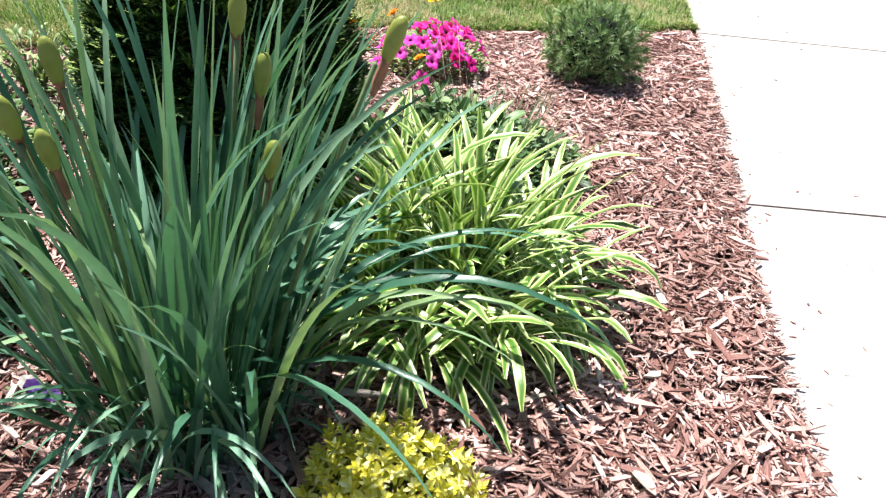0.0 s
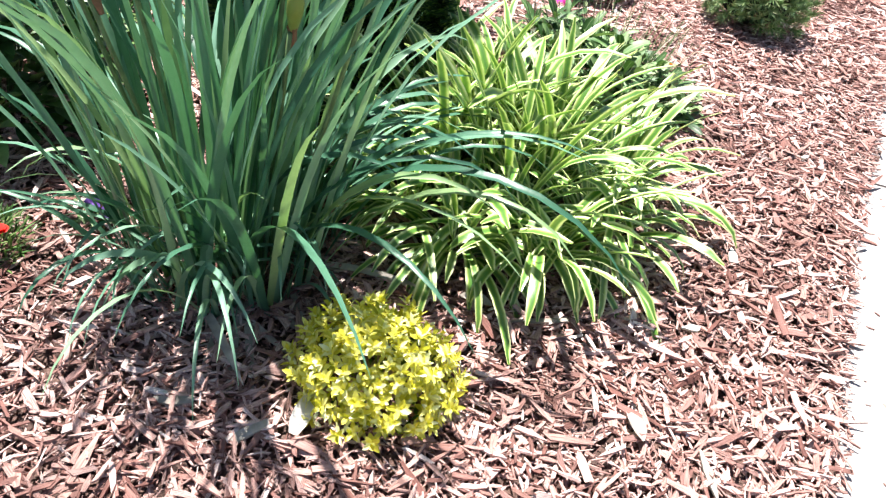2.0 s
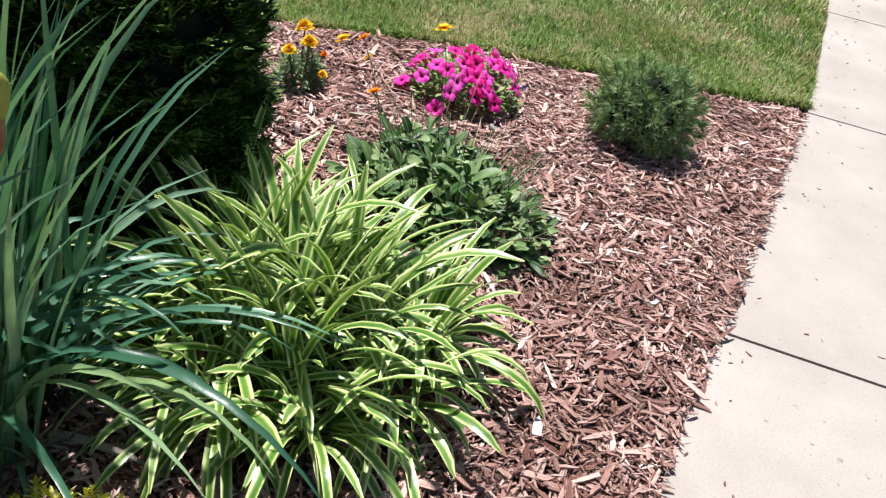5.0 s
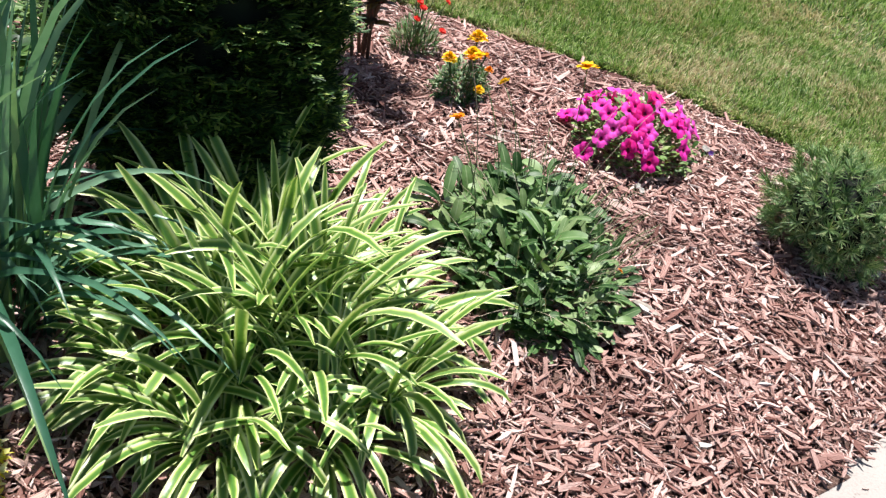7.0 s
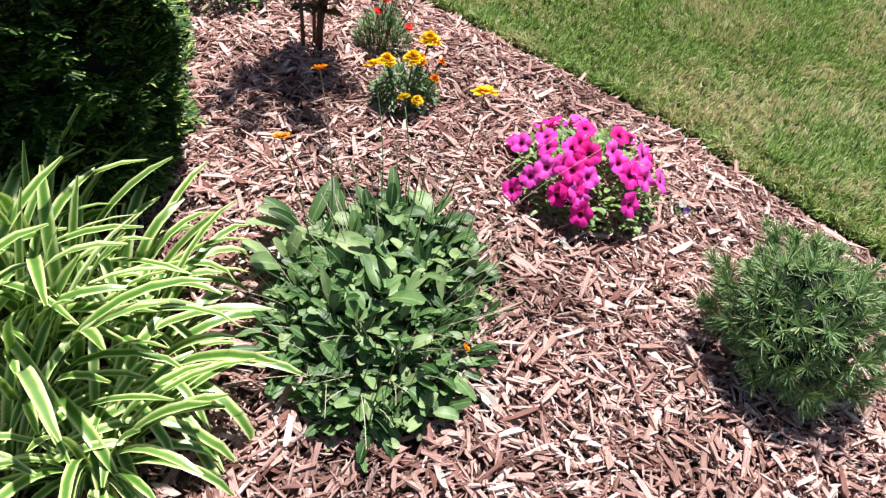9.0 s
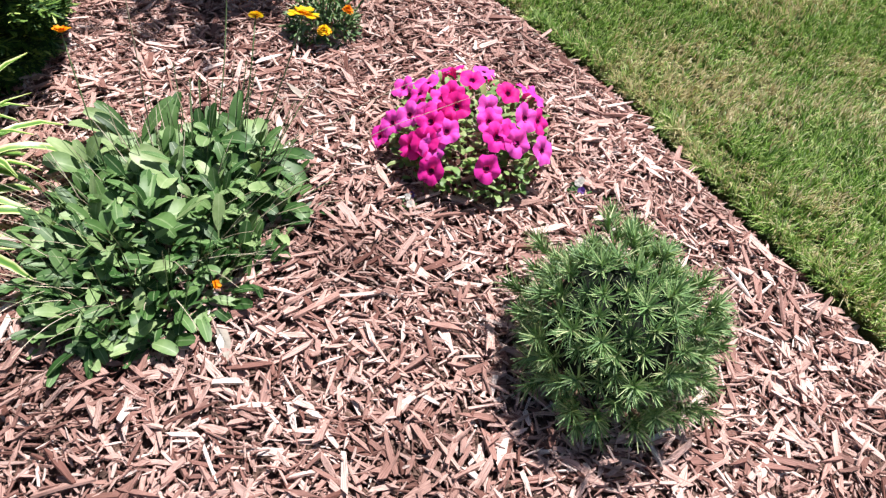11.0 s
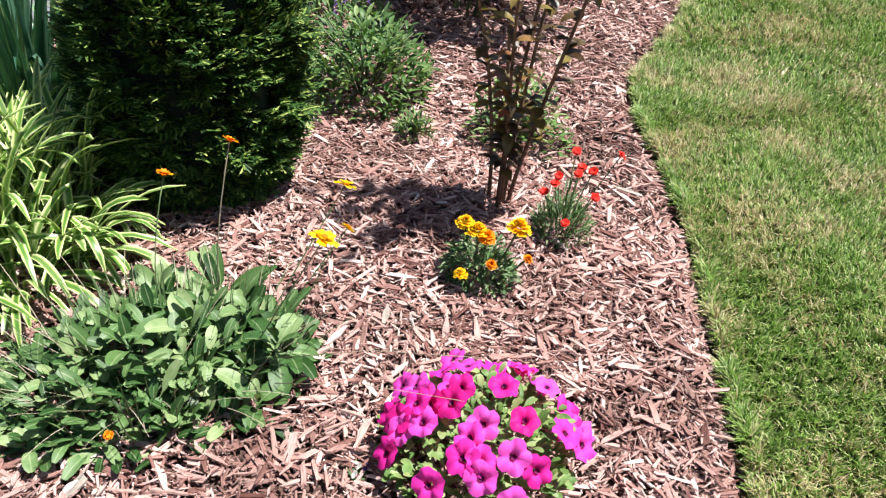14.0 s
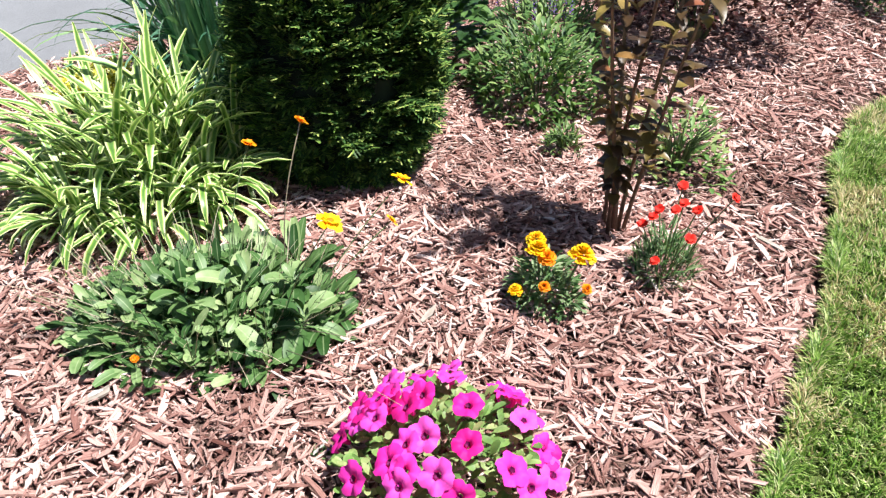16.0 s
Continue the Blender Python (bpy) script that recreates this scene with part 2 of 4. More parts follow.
SAGE = leaf_mat("sage_leaf", [(0, (0.045, 0.115, 0.03)), (0.6, (0.13, 0.24, 0.065)), (1, (0.31, 0.41, 0.15))], rough=0.5, glow=0.2, spot=(0.55, 0.62, 0.5))
BRONZE = leaf_mat("bronze_leaf", [(0, (0.06, 0.03, 0.016)), (0.45, (0.125, 0.078, 0.03)), (0.8, (0.24, 0.18, 0.05)), (0.92, (0.30, 0.23, 0.06)), (1, (0.36, 0.11, 0.06))], rough=0.38, glow=0.22)
DARKLEAF = leaf_mat("dark_leaf", [(0, (0.03, 0.08, 0.025)), (0.6, (0.09, 0.20, 0.05)), (1, (0.20, 0.34, 0.10))], rough=0.4, glow=0.2)
MAROON = leaf_mat("maroon_leaf", [(0, (0.03, 0.012, 0.012)), (0.7, (0.08, 0.025, 0.025)), (1, (0.16, 0.06, 0.04))], rough=0.4, glow=0.2)
PINK = leaf_mat("petunia_petal", [(0, (0.76, 0.014, 0.26)), (0.4, (0.92, 0.04, 0.45)), (0.8, (0.96, 0.09, 0.60)), (1, (0.96, 0.13, 0.66))], rough=0.6, glow=0.3, spot=(0.92, 0.8, 0.95), spec=0.2)
THROAT = leaf_mat("petunia_throat", [(0, (0.12, 0.0, 0.07)), (1, (0.2, 0.0, 0.1))], rough=0.7, glow=0.05)
YELLOW = leaf_mat("yellow_petal", [(0, (0.86, 0.42, 0.0)), (0.4, (0.92, 0.60, 0.01)), (1, (0.95, 0.74, 0.03))], rough=0.6, glow=0.25, spot=(1, 0.85, 0.8), spec=0.2)
ORANGE = leaf_mat("orange_petal", [(0, (0.8, 0.22, 0.0)), (1, (0.9, 0.36, 0.01))], rough=0.6, glow=0.25, spot=(1, 0.85, 0.8), spec=0.2)
RED = leaf_mat("red_petal", [(0, (0.7, 0.02, 0.012)), (1, (0.85, 0.06, 0.04))], rough=0.6, glow=0.25, spot=(1, 0.8, 0.8), spec=0.2)
PURPLE = leaf_mat("purple_petal", [(0, (0.10, 0.03, 0.3)), (1, (0.25, 0.12, 0.5))], rough=0.6, glow=0.2)
STEM = leaf_mat("green_stem", [(0, (0.10, 0.17, 0.06)), (1, (0.2, 0.28, 0.12))], rough=0.5, glow=0.0)
STRAW = leaf_mat("dry_stalk", [(0, (0.45, 0.36, 0.25)), (1, (0.68, 0.6, 0.46))], rough=0.7, glow=0.1)
DRY = leaf_mat("dry_leaf", [(0, (0.40, 0.34, 0.28)), (1, (0.6, 0.53, 0.46))], rough=0.7, glow=0.15)
PALE = leaf_mat("bleached_leaf", [(0, (0.66, 0.62, 0.58)), (1, (0.78, 0.75, 0.70))], rough=0.7, glow=0.15, spot=(0.85, 0.85, 0.85))
BARK = leaf_mat("brown_bark", [(0, (0.16, 0.085, 0.055)), (1, (0.28, 0.17, 0.11))], rough=0.8, glow=0.0)
POD = leaf_mat("seed_pod", [(0, (0.20, 0.26, 0.05)), (1, (0.32, 0.36, 0.08))], rough=0.45, glow=0.1, spot=(0.8, 0.75, 0.55))
BROWN = leaf_mat("withered_bract", [(0, (0.2, 0.09, 0.05)), (1, (0.35, 0.17, 0.10))], rough=0.7, glow=0.05)


# ---- mesh helpers ----
def mesh_of(name, V, F, material, UV=None, smooth=True):
    me = bpy.data.meshes.new(name)
    me.from_pydata(np.asarray(V, float).reshape(-1, 3).tolist(), [], np.asarray(F).tolist() if isinstance(F, np.ndarray) else F)
    if UV is not None:
        lay = me.uv_layers.new(name="UVMap")
        idx = np.empty(len(me.loops), np.int32)
        me.loops.foreach_get("vertex_index", idx)
        lay.data.foreach_set("uv", np.asarray(UV, np.float32)[idx].ravel())
    me.materials.append(material)
    me.polygons.foreach_set("use_smooth", np.full(len(me.polygons), smooth))
    me.update()
    return me


def ribbons(base, az, el, droop, L, W, S=6, profile=None, fold=0.25, power=1.3, twist=0.0):
    """N leaf blades as strips of three points a station. Angles in radians. Returns points, quads and UVs."""
    N = len(az)
    az, el, droop, L, W = (np.broadcast_to(np.asarray(a, float), (N,)) for a in (az, el, droop, L, W))
    t = np.linspace(0, 1, S + 1)
    prof = profile(t) if profile else np.clip(1.15 * (1 - t ** 3.2), 0.03, 1) * (0.75 + 0.25 * np.minimum(t * 4, 1))
    e = el[:, None] - droop[:, None] * t[None] ** power
    tang = np.stack([np.cos(e) * np.cos(az)[:, None], np.cos(e) * np.sin(az)[:, None], np.sin(e)], -1)
    step = tang * (L / S)[:, None, None]
    c = np.asarray(base, float).reshape(N, 1, 3) + np.concatenate([np.zeros((N, 1, 3)), np.cumsum((step[:, :-1] + step[:, 1:]) / 2, 1)], 1)
    side = np.stack([-np.sin(az), np.cos(az), 0 * az], -1)[:, None, :] * np.ones((1, S + 1, 1))
    nor = np.cross(tang, side)
    if np.any(twist):
        a = (np.broadcast_to(np.asarray(twist, float), (N,))[:, None] * t[None])[..., None]
        side, nor = side * np.cos(a) + nor * np.sin(a), nor * np.cos(a) - side * np.sin(a)
    w = (W[:, None] * prof[None] / 2)[..., None]
    lift = fold * w * nor
    V = np.stack([c - side * w + lift, c, c + side * w + lift], 2).reshape(-1, 3)
    UV = np.stack([np.broadcast_to(np.array([0, .5, 1])[None, None], (N, S + 1, 3)), np.broadcast_to(t[None, :, None], (N, S + 1, 3))], -1).reshape(-1, 2)
    q = []
    for s in range(S):
        for k in range(2):
            a = 3 * s + k
            q.append((a, a + 1, a + 4, a + 3))
    F = (np.array(q)[None] + (np.arange(N) * 3 * (S + 1))[:, None, None]).reshape(-1, 4)
    return V, F, UV


def tube(points, radii, sides=6):
    """A round stalk through the points."""
    P = [Vector(p) for p in points]
    V, F = [], []
    for i, p in enumerate(P):
        d = (P[min(i + 1, len(P) - 1)] - P[max(i - 1, 0)]).normalized()
        a = d.orthogonal().normalized()
        b = d.cross(a)
        for k in range(sides):
            g = 2 * math.pi * k / sides
            V.append(p + (a * math.cos(g) + b * math.sin(g)) * radii[i])
    for i in range(len(P) - 1):
        for k in range(sides):
            j = (k + 1) % sides
            F.append((i * sides + k, i * sides + j, (i + 1) * sides + j, (i + 1) * sides + k))
    F.append(tuple(range(sides))[::-1])
    F.append(tuple((len(P) - 1) * sides + k for k in range(sides)))
    return np.array([list(v) for v in V]), F


def revolve(prof, sides=10, ribs=0, rib=0.0):
    """A body of revolution about z from (radius, height) pairs, with ribs if wanted."""
    V, F = [], []
    for r, z in prof:
        for k in range(sides):
            g = 2 * math.pi * k / sides
            q = r * (1 + rib * math.cos(ribs * g))
            V.append((q * math.cos(g), q * math.sin(g), z))
    for i in range(len(prof) - 1):
        for k in range(sides):
            j = (k + 1) % sides
            F.append((i * sides + k, i * sides + j, (i + 1) * sides + j, (i + 1) * sides + k))
    return np.array(V), F


LAWN_EDGE = [(-0.17, 1.86), (-0.52, 1.63), (-0.87, 1.40), (-1.07, 1.28), (-1.25, 1.18), (-1.50, 1.06), (-1.72, 0.90), (-2.02, 0.66), (-2.29, 0.46), (-2.64, 0.13),
             (-2.86, -0.11), (-3.10, -0.30), (-3.35, -0.40), (-3.6, -0.46), (-4.1, -0.64), (-5.2, -0.9), (-6.5, -1.2)]


def edge_distance(x, y):
    """Distance from the cut edge of the lawn."""
    x, y = np.asarray(x, float), np.asarray(y, float)
    d = np.full(np.broadcast(x, y).shape, 9.0)
    for (x1, y1), (x2, y2) in zip(LAWN_EDGE, LAWN_EDGE[1:]):
        q = np.clip(((x - x1) * (x2 - x1) + (y - y1) * (y2 - y1)) / ((x2 - x1) ** 2 + (y2 - y1) ** 2), 0, 1)
        d = np.minimum(d, np.hypot(x - x1 - q * (x2 - x1), y - y1 - q * (y2 - y1)))
    return d


def bed_height(x, y):
    """The mulch lies in a low mound and dips along the cut edge of the lawn."""
    mound_ = 0.035 * np.exp(-((np.asarray(x) + 1.15) ** 2 / 0.8 + (np.asarray(y) - 0.2) ** 2 / 0.5))
    return mound_ - 0.055 * np.exp(-(edge_distance(x, y) / 0.045) ** 2)


def thing(name, x, y, label, category, group="", kind="", z=None):
    e = new(name)
    e.empty_display_size = 0.05
    e.location = (x, y, float(bed_height(x, y)) if z is None else z)
    return tagged(e, label, category, group, kind)


def part(name, me, parent, m=None, label=""):
    ob = new(name, me)
    ob.parent = parent
    if m is not None:
        ob.matrix_basis = m
    if label:
        ob["label"] = label
    return ob


def joined(pieces):
    """Several (points, faces, uv) as one."""
    V, F, U, k = [], [], [], 0
    for v, f, u in pieces:
        V.append(np.asarray(v))
        F += [tuple(int(i) + k for i in q) for q in f]
        U.append(np.zeros((len(v), 2)) if u is None else u)
        k += len(v)
    return np.concatenate(V), F, np.concatenate(U)


def U(a, b, n=None):
    return rng.uniform(a, b, n)


# ---- ground ----
WALK_L = [(0.32, -3.2), (0.14, -1.27), (0.04, -0.5), (0.0, 0.0), (-0.085, 1.0), (-0.17, 1.97), (-0.36, 3.3), (-0.62, 4.85), (-1.1, 7.0), (-2.4, 11.0), (-4.5, 16.0)]
DRIVE_EDGE = [(-6.5, -3.0), (-3.0, -2.12), (-2.3, -1.96), (-1.6, -2.15), (-1.0, -2.2), (-0.61, -1.99), (-0.3, -1.88), (0.2, -1.78)]
BED = LAWN_EDGE + DRIVE_EDGE + [(0.14, -1.27), (0.04, -0.5), (0.0, 0.0), (-0.085, 1.0)]


def inside(x, y, poly):
    x, y = np.asarray(x, float), np.asarray(y, float)
    r = np.zeros(x.shape, bool)
    for (x1, y1), (x2, y2) in zip(poly, poly[1:] + poly[:1]):
        c = (y1 > y) != (y2 > y)
        r ^= c & (x < (x2 - x1) * (y - y1) / (y2 - y1 + 1e-12) + x1)
    return r


def walk_x(y):
    return np.interp(y, [p[1] for p in WALK_L], [p[0] for p in WALK_L])


def build_ground():
    V, F = [], []
    g = [-400, -60, -20, -8, 8, 20, 60, 400]
    for yy in g:
        for xx in g:
            V.append((xx, yy, -0.07))
    n = len(g)
    for i in range(n - 1):
        for j in range(n - 1):
            F.append((i * n + j, i * n + j + 1, (i + 1) * n + j + 1, (i + 1) * n + j))
    tagged(new("ground", mesh_of("ground", V, F, TURF, smooth=False)), "mown green lawn turf with dry patches", "lawn", kind="structure")
    # lawn sheet, cut along the bed
    lw = LAWN_EDGE + [(-9.0, -1.8), (-9.0, 11.0), (-2.35, 11.0)] + [(x - 0.012, y) for x, y in WALK_L[::-1] if 1.9 < y < 10]
    nv = len(lw)
    V = [(x, y, 0.003) for x, y in lw] + [(x, y, -0.08) for x, y in lw]
    F = [tuple(range(nv))[::-1]] + [(i, (i + 1) % nv, nv + (i + 1) % nv, nv + i) for i in range(nv)]
    tagged(new("ground_lawn", mesh_of("ground_lawn", V, F, TURF, smooth=False)), "dark soil and thatch under the mown grass", "lawn", kind="structure")
    # mulch bed surface
    h = 0.03
    xs, ys = np.arange(-6.5, 0.3, h), np.arange(-4.4, 1.95, h)
    X, Y = np.meshgrid(xs, ys)
    keep = inside(X, Y, BED)
    idx = -np.ones(X.shape, int)
    vk = keep.copy()
    vk[1:] |= keep[:-1]
    vk[:, 1:] |= keep[:, :-1]
    vk[1:, 1:] |= keep[:-1, :-1]
    idx[vk] = np.arange(vk.sum())
    Z = bed_height(X, Y) + 0.012 * np.sin(X * 9 + np.sin(Y * 7)) * np.sin(Y * 11) * 0.6 - 0.004
    V = np.stack([X[vk], Y[vk], Z[vk]], -1)
    a = np.argwhere(keep[:-1, :-1])
    F = np.stack([idx[a[:, 0], a[:, 1]], idx[a[:, 0], a[:, 1] + 1], idx[a[:, 0] + 1, a[:, 1] + 1], idx[a[:, 0] + 1, a[:, 1]]], -1)
    F = F[(F >= 0).all(1)]
    bed = tagged(new("ground_bed", mesh_of("ground_bed", V, F, SOIL)), "garden bed covered with reddish-brown shredded bark mulch", "mulch bed", kind="structure")
    # driveway
    dv = [(x, y) for x, y in DRIVE_EDGE[::-1]] + [(-12, -4.4), (-12, -14), (12, -14), (12, -1.5), (1.9, -1.55), (0.9, -1.62)]
    nv = len(dv)
    V = [(x, y, -0.006) for x, y in dv] + [(x, y, -0.12) for x, y in dv]
    F = [tuple(range(nv))[::-1]] + [(i, (i + 1) % nv, nv + (i + 1) % nv, nv + i) for i in range(nv)]
    me = mesh_of("road", V, F, ASPHALT, smooth=False)
    tagged(new("road", me), "smooth blue-grey asphalt driveway", "driveway", kind="structure")
    return bed


bed = build_ground()


def build_pavement():
    base = tagged(new("pavement"), "pale concrete footpath with tooled joints between its slabs", "footpath", kind="structure")
    cuts = [-2.0, -1.36, 0.0, 1.81, 3.58, 5.35, 7.1, 8.9]
    for a, b in zip(cuts, cuts[1:]):
        g = 0.006
        V, n = [], 7
        w = 1.62
        for side in (0, 1):
            for i in range(n):
                y = a + g + (b - a - 2 * g) * i / (n - 1)
                x = float(walk_x(y)) + (w if side else 0.0) + 0.004 * math.sin(i * 2.3 + a)
                V.append((x, y + (0.26 * w if side else 0), 0.006))
        top = [(i, n + i, n + i + 1, i + 1) for i in range(n - 1)]
        low = [(x, y, -0.1) for x, y, z in V]
        rim = list(range(n)) + list(range(2 * n - 1, n - 1, -1))
        F = top + [(rim[k], rim[(k + 1) % (2 * n)], 2 * n + rim[(k + 1) % (2 * n)], 2 * n + rim[k]) for k in range(2 * n)]
        bm = bmesh.new()
        vs = [bm.verts.new(v) for v in V + low]
        for f in F:
            bm.faces.new([vs[i] for i in f])
        bmesh.ops.recalc_face_normals(bm, faces=bm.faces)
        me = bpy.data.meshes.new("slab")
        bm.to_mesh(me)
        bm.free()
        me.materials.append(CONCRETE)
        part("slab", me, base)
    # dark sand under the joints
    V = [(float(walk_x(y)) + o, y + 0.26 * o, -0.012) for y in np.linspace(-1.9, 8.85, 24) for o in (0.01, 1.55)]
    F = [(2 * i, 2 * i + 1, 2 * i + 3, 2 * i + 2) for i in range(23)]
    part("joint_sand", mesh_of("joint_sand", V, F, SOIL, smooth=False), base, label="dark sand in the joints")
    return base


pavement = build_pavement()


# ---- plants ----
def spear_set(name, n, L, W, el, droop, material, S=8, fold=0.3, profile=None, power=1.3, twist=0.3):
    """Leaf meshes of one kind, lying along +x from the origin."""
    out = []
    for i in range(n):
        V, F, uv = ribbons([(0, 0, 0)], [0.0], [U(*el)], [U(*droop)], [U(*L)], [U(*W)], S, profile, fold, power, [U(-twist, twist)])
        out.append(mesh_of(name, V, F, material, uv))
    return out


def spin(x, y, z, az, s=1.0, tilt=0.0):
    return Matrix.Translation((x, y, z)) @ Matrix.Rotation(az, 4, "Z") @ Matrix.Rotation(tilt, 4, "Y") @ Matrix.Scale(s, 4)


def iris_clump(x, y):
    t = thing("iris_plant", x, y, "tall clump of blue-green sword-shaped iris leaves with green seed pods", "iris")
    up = spear_set("leaf", 18, (0.66, 1.04), (0.013, 0.022), (1.42, 1.57), (0.0, 0.9), IRIS, S=9, power=2.6, twist=1.4)
    mid = spear_set("leaf", 16, (0.48, 0.80), (0.015, 0.023), (1.25, 1.5), (1.2, 2.5), IRIS, S=11, power=2.3, twist=0.9)
    low = spear_set("leaf", 12, (0.28, 0.50), (0.014, 0.022), (1.05, 1.4), (1.5, 2.8), IRIS, S=10, power=1.6, twist=0.7)
    for i in range(288):
        r, a = math.sqrt(U(0, 1)), U(0, 2 * math.pi)
        bx, by = 0.06 + 0.19 * r * math.cos(a), -0.04 + 0.20 * r * math.sin(a)
        kind = up if i < 158 else mid if i < 262 else low
        az = a + U(-1.3, 1.3)
        # the tall blades fan out, less so over the lilyturf beside them
        lean = (0.02 + 0.22 * r) * U(0.3, 1.3) * (0.55 if math.cos(az - 0.6) > 0.3 else 1.0)
        if kind is low:
            lean *= 0.7
            if math.sin(az) < -0.3 and i % 3:
                az = -az
        if i % 5 == 0 and kind is up:
            bx, by, az, lean = 0.06 + 0.14 * r, 0.0 + 0.16 * r * math.sin(a), U(0.2, 1.2), U(-0.04, 0.08)
        part("leaf", kind[i % len(kind)], t, spin(bx, by, -0.01, az, U(0.84, 1.08) * (0.72 if kind is not up and math.sin(az) < -0.2 else 1.0), lean))
    pods = [(0.27, -0.09, 0.61), (0.24, -0.05, 0.72), (0.43, -0.05, 0.81), (0.05, -0.27, 0.66), (0.01, -0.28, 0.70), (0.02, -0.20, 0.75), (0.20, -0.04, 0.80)]
    for i, (px, py, pz) in enumerate(pods):
        b = Vector((px * 0.35, py * 0.3, 0))
        tip = Vector((px, py, pz))
        pts = [b.lerp(tip, k) + Vector((0.012 * math.sin(3 * k + i), 0.01 * math.sin(4 * k), 0)) for k in np.linspace(0, 1, 7)]
        V, F = tube(pts, [0.0042] * 7)
        stalk = part("flower_stalk", mesh_of("flower_stalk", V, F, STEM), t)
        d = (pts[-1] - pts[-2]).normalized()
        m = Matrix.Translation(tip) @ d.to_track_quat("Z", "Y").to_matrix().to_4x4()
        V, F = revolve([(0.003, -0.045), (0.005, -0.02), (0.005, 0.0), (0.009, 0.012), (0.0125, 0.032), (0.013, 0.05), (0.0105, 0.064), (0.006, 0.073), (0.0, 0.075)], 12, 3, 0.08)
        part("seed_pod", mesh_of("seed_pod", V, F, POD), stalk, m, "fat yellow-green seed pod with a brown withered neck")
        V, F = revolve([(0.0045, -0.055), (0.0075, -0.03), (0.0065, 0.0), (0.009, 0.010)], 8, 4, 0.15)
        part("withered_bract", mesh_of("withered_bract", V, F, BROWN), stalk, m)
    arch = spear_set("leaf", 6, (0.72, 0.95), (0.016, 0.021), (1.15, 1.35), (1.5, 2.2), IRIS, S=12, power=1.5, twist=0.5)
    for i in range(7):
        az = -0.45 + 0.19 * i + U(-.08, .08)
        part("leaf", arch[i % 6], t, spin(0.16 * math.cos(az), 0.20 * math.sin(az) + 0.02, -0.01, az, U(0.75, 1.05)))
    # dead leaves lying round the base
    dead = spear_set("dry_leaf", 5, (0.18, 0.32), (0.014, 0.02), (0.1, 0.3), (0.3, 0.6), DRY, S=6, twist=1.5)
    for i in range(14):
        a = U(-1.2, 0.9)
        part("dry_leaf", dead[i % 5], t, spin(0.22 * math.cos(a), 0.22 * math.sin(a), 0.012, a + U(-1.0, 1.0)), "dead straw-coloured leaf")


iris_clump(-1.18, -1.38)


def liriope_clump(x, y):
    t = thing("lilyturf_plant", x, y, "dense arching clump of yellow-green and cream striped lilyturf", "lilyturf")
    prof = lambda q: np.clip(1.15 * (1 - q ** 11), 0.25, 1) * (0.6 + 0.4 * np.minimum(q * 2.5, 1))
    top = spear_set("leaf", 16, (0.42, 0.58), (0.018, 0.026), (1.2, 1.52), (0.4, 2.0), LIRIOPE, S=10, profile=prof, power=1.9, twist=0.7)
    mid = spear_set("leaf", 18, (0.28, 0.42), (0.018, 0.027), (0.8, 1.4), (1.2, 3.0), LIRIOPE, S=9, profile=prof, power=1.7, twist=0.6)
    low = spear_set("leaf", 16, (0.28, 0.44), (0.019, 0.029), (0.6, 1.2), (1.5, 2.7), LIRIOPE, S=9, profile=prof, power=1.4, twist=0.5)
    crowns = [(-0.05, 0.0)] + [(-0.05 + 0.13 * math.cos(k * 1.26 + 0.3) + U(-.02, .02), 0.13 * math.sin(k * 1.26 + 0.3) + U(-.02, .02)) for k in range(5)]
    crowns += [(0.25 * math.cos(k * 0.785) + U(-.03, .03), 0.25 * math.sin(k * 0.785) + U(-.03, .03)) for k in range(8)]
    for i in range(300):
        cx, cy = crowns[i % 14]
        out = math.atan2(cy, cx)
        inner = i % 14 < 6
        a = U(0, 2 * math.pi) if inner else out + U(-1.9, 1.9)
        kind = top if inner and i % 4 or out > 2.3 or out < -2.3 else mid if i % 2 else low
        m = spin(cx + 0.025 * math.cos(a), cy + 0.025 * math.sin(a), -0.01, a, U(0.72, 1.06) * (1.0 if inner else 0.92), U(-0.25, 0.2))
        part("leaf", kind[(i * 7) % len(kind)], t, m)
    n = 330
    pick = np.array([crowns[k % 14] for k in range(n)])
    a = U(0, 2 * np.pi, n)
    b = np.stack([pick[:, 0] + 0.03 * np.cos(a), pick[:, 1] + 0.03 * np.sin(a), 0 * a - 0.01], -1)
    V, F, uv = ribbons(b, a, U(0.75, 1.5, n), U(0.6, 2.6, n), U(0.24, 0.46, n), U(0.016, 0.024, n), 8, prof, 0.3, 1.6, U(-.5, .5, n))
    ob = part("foliage", mesh_of("foliage", V, F, LIRIOPE, uv), t)
    ob["kind"] = "stuff"


liriope_clump(-0.76, -0.82)


def spoon_profile(q):
    """A narrow stalk that widens into a round-ended blade."""
    u = np.clip((q - 0.16) / 0.84, 0, 1)
    return np.maximum(np.sqrt(np.clip(1 - ((u - 0.56) / 0.49) ** 2, 0, 1)) * (u > 0), 0.13)


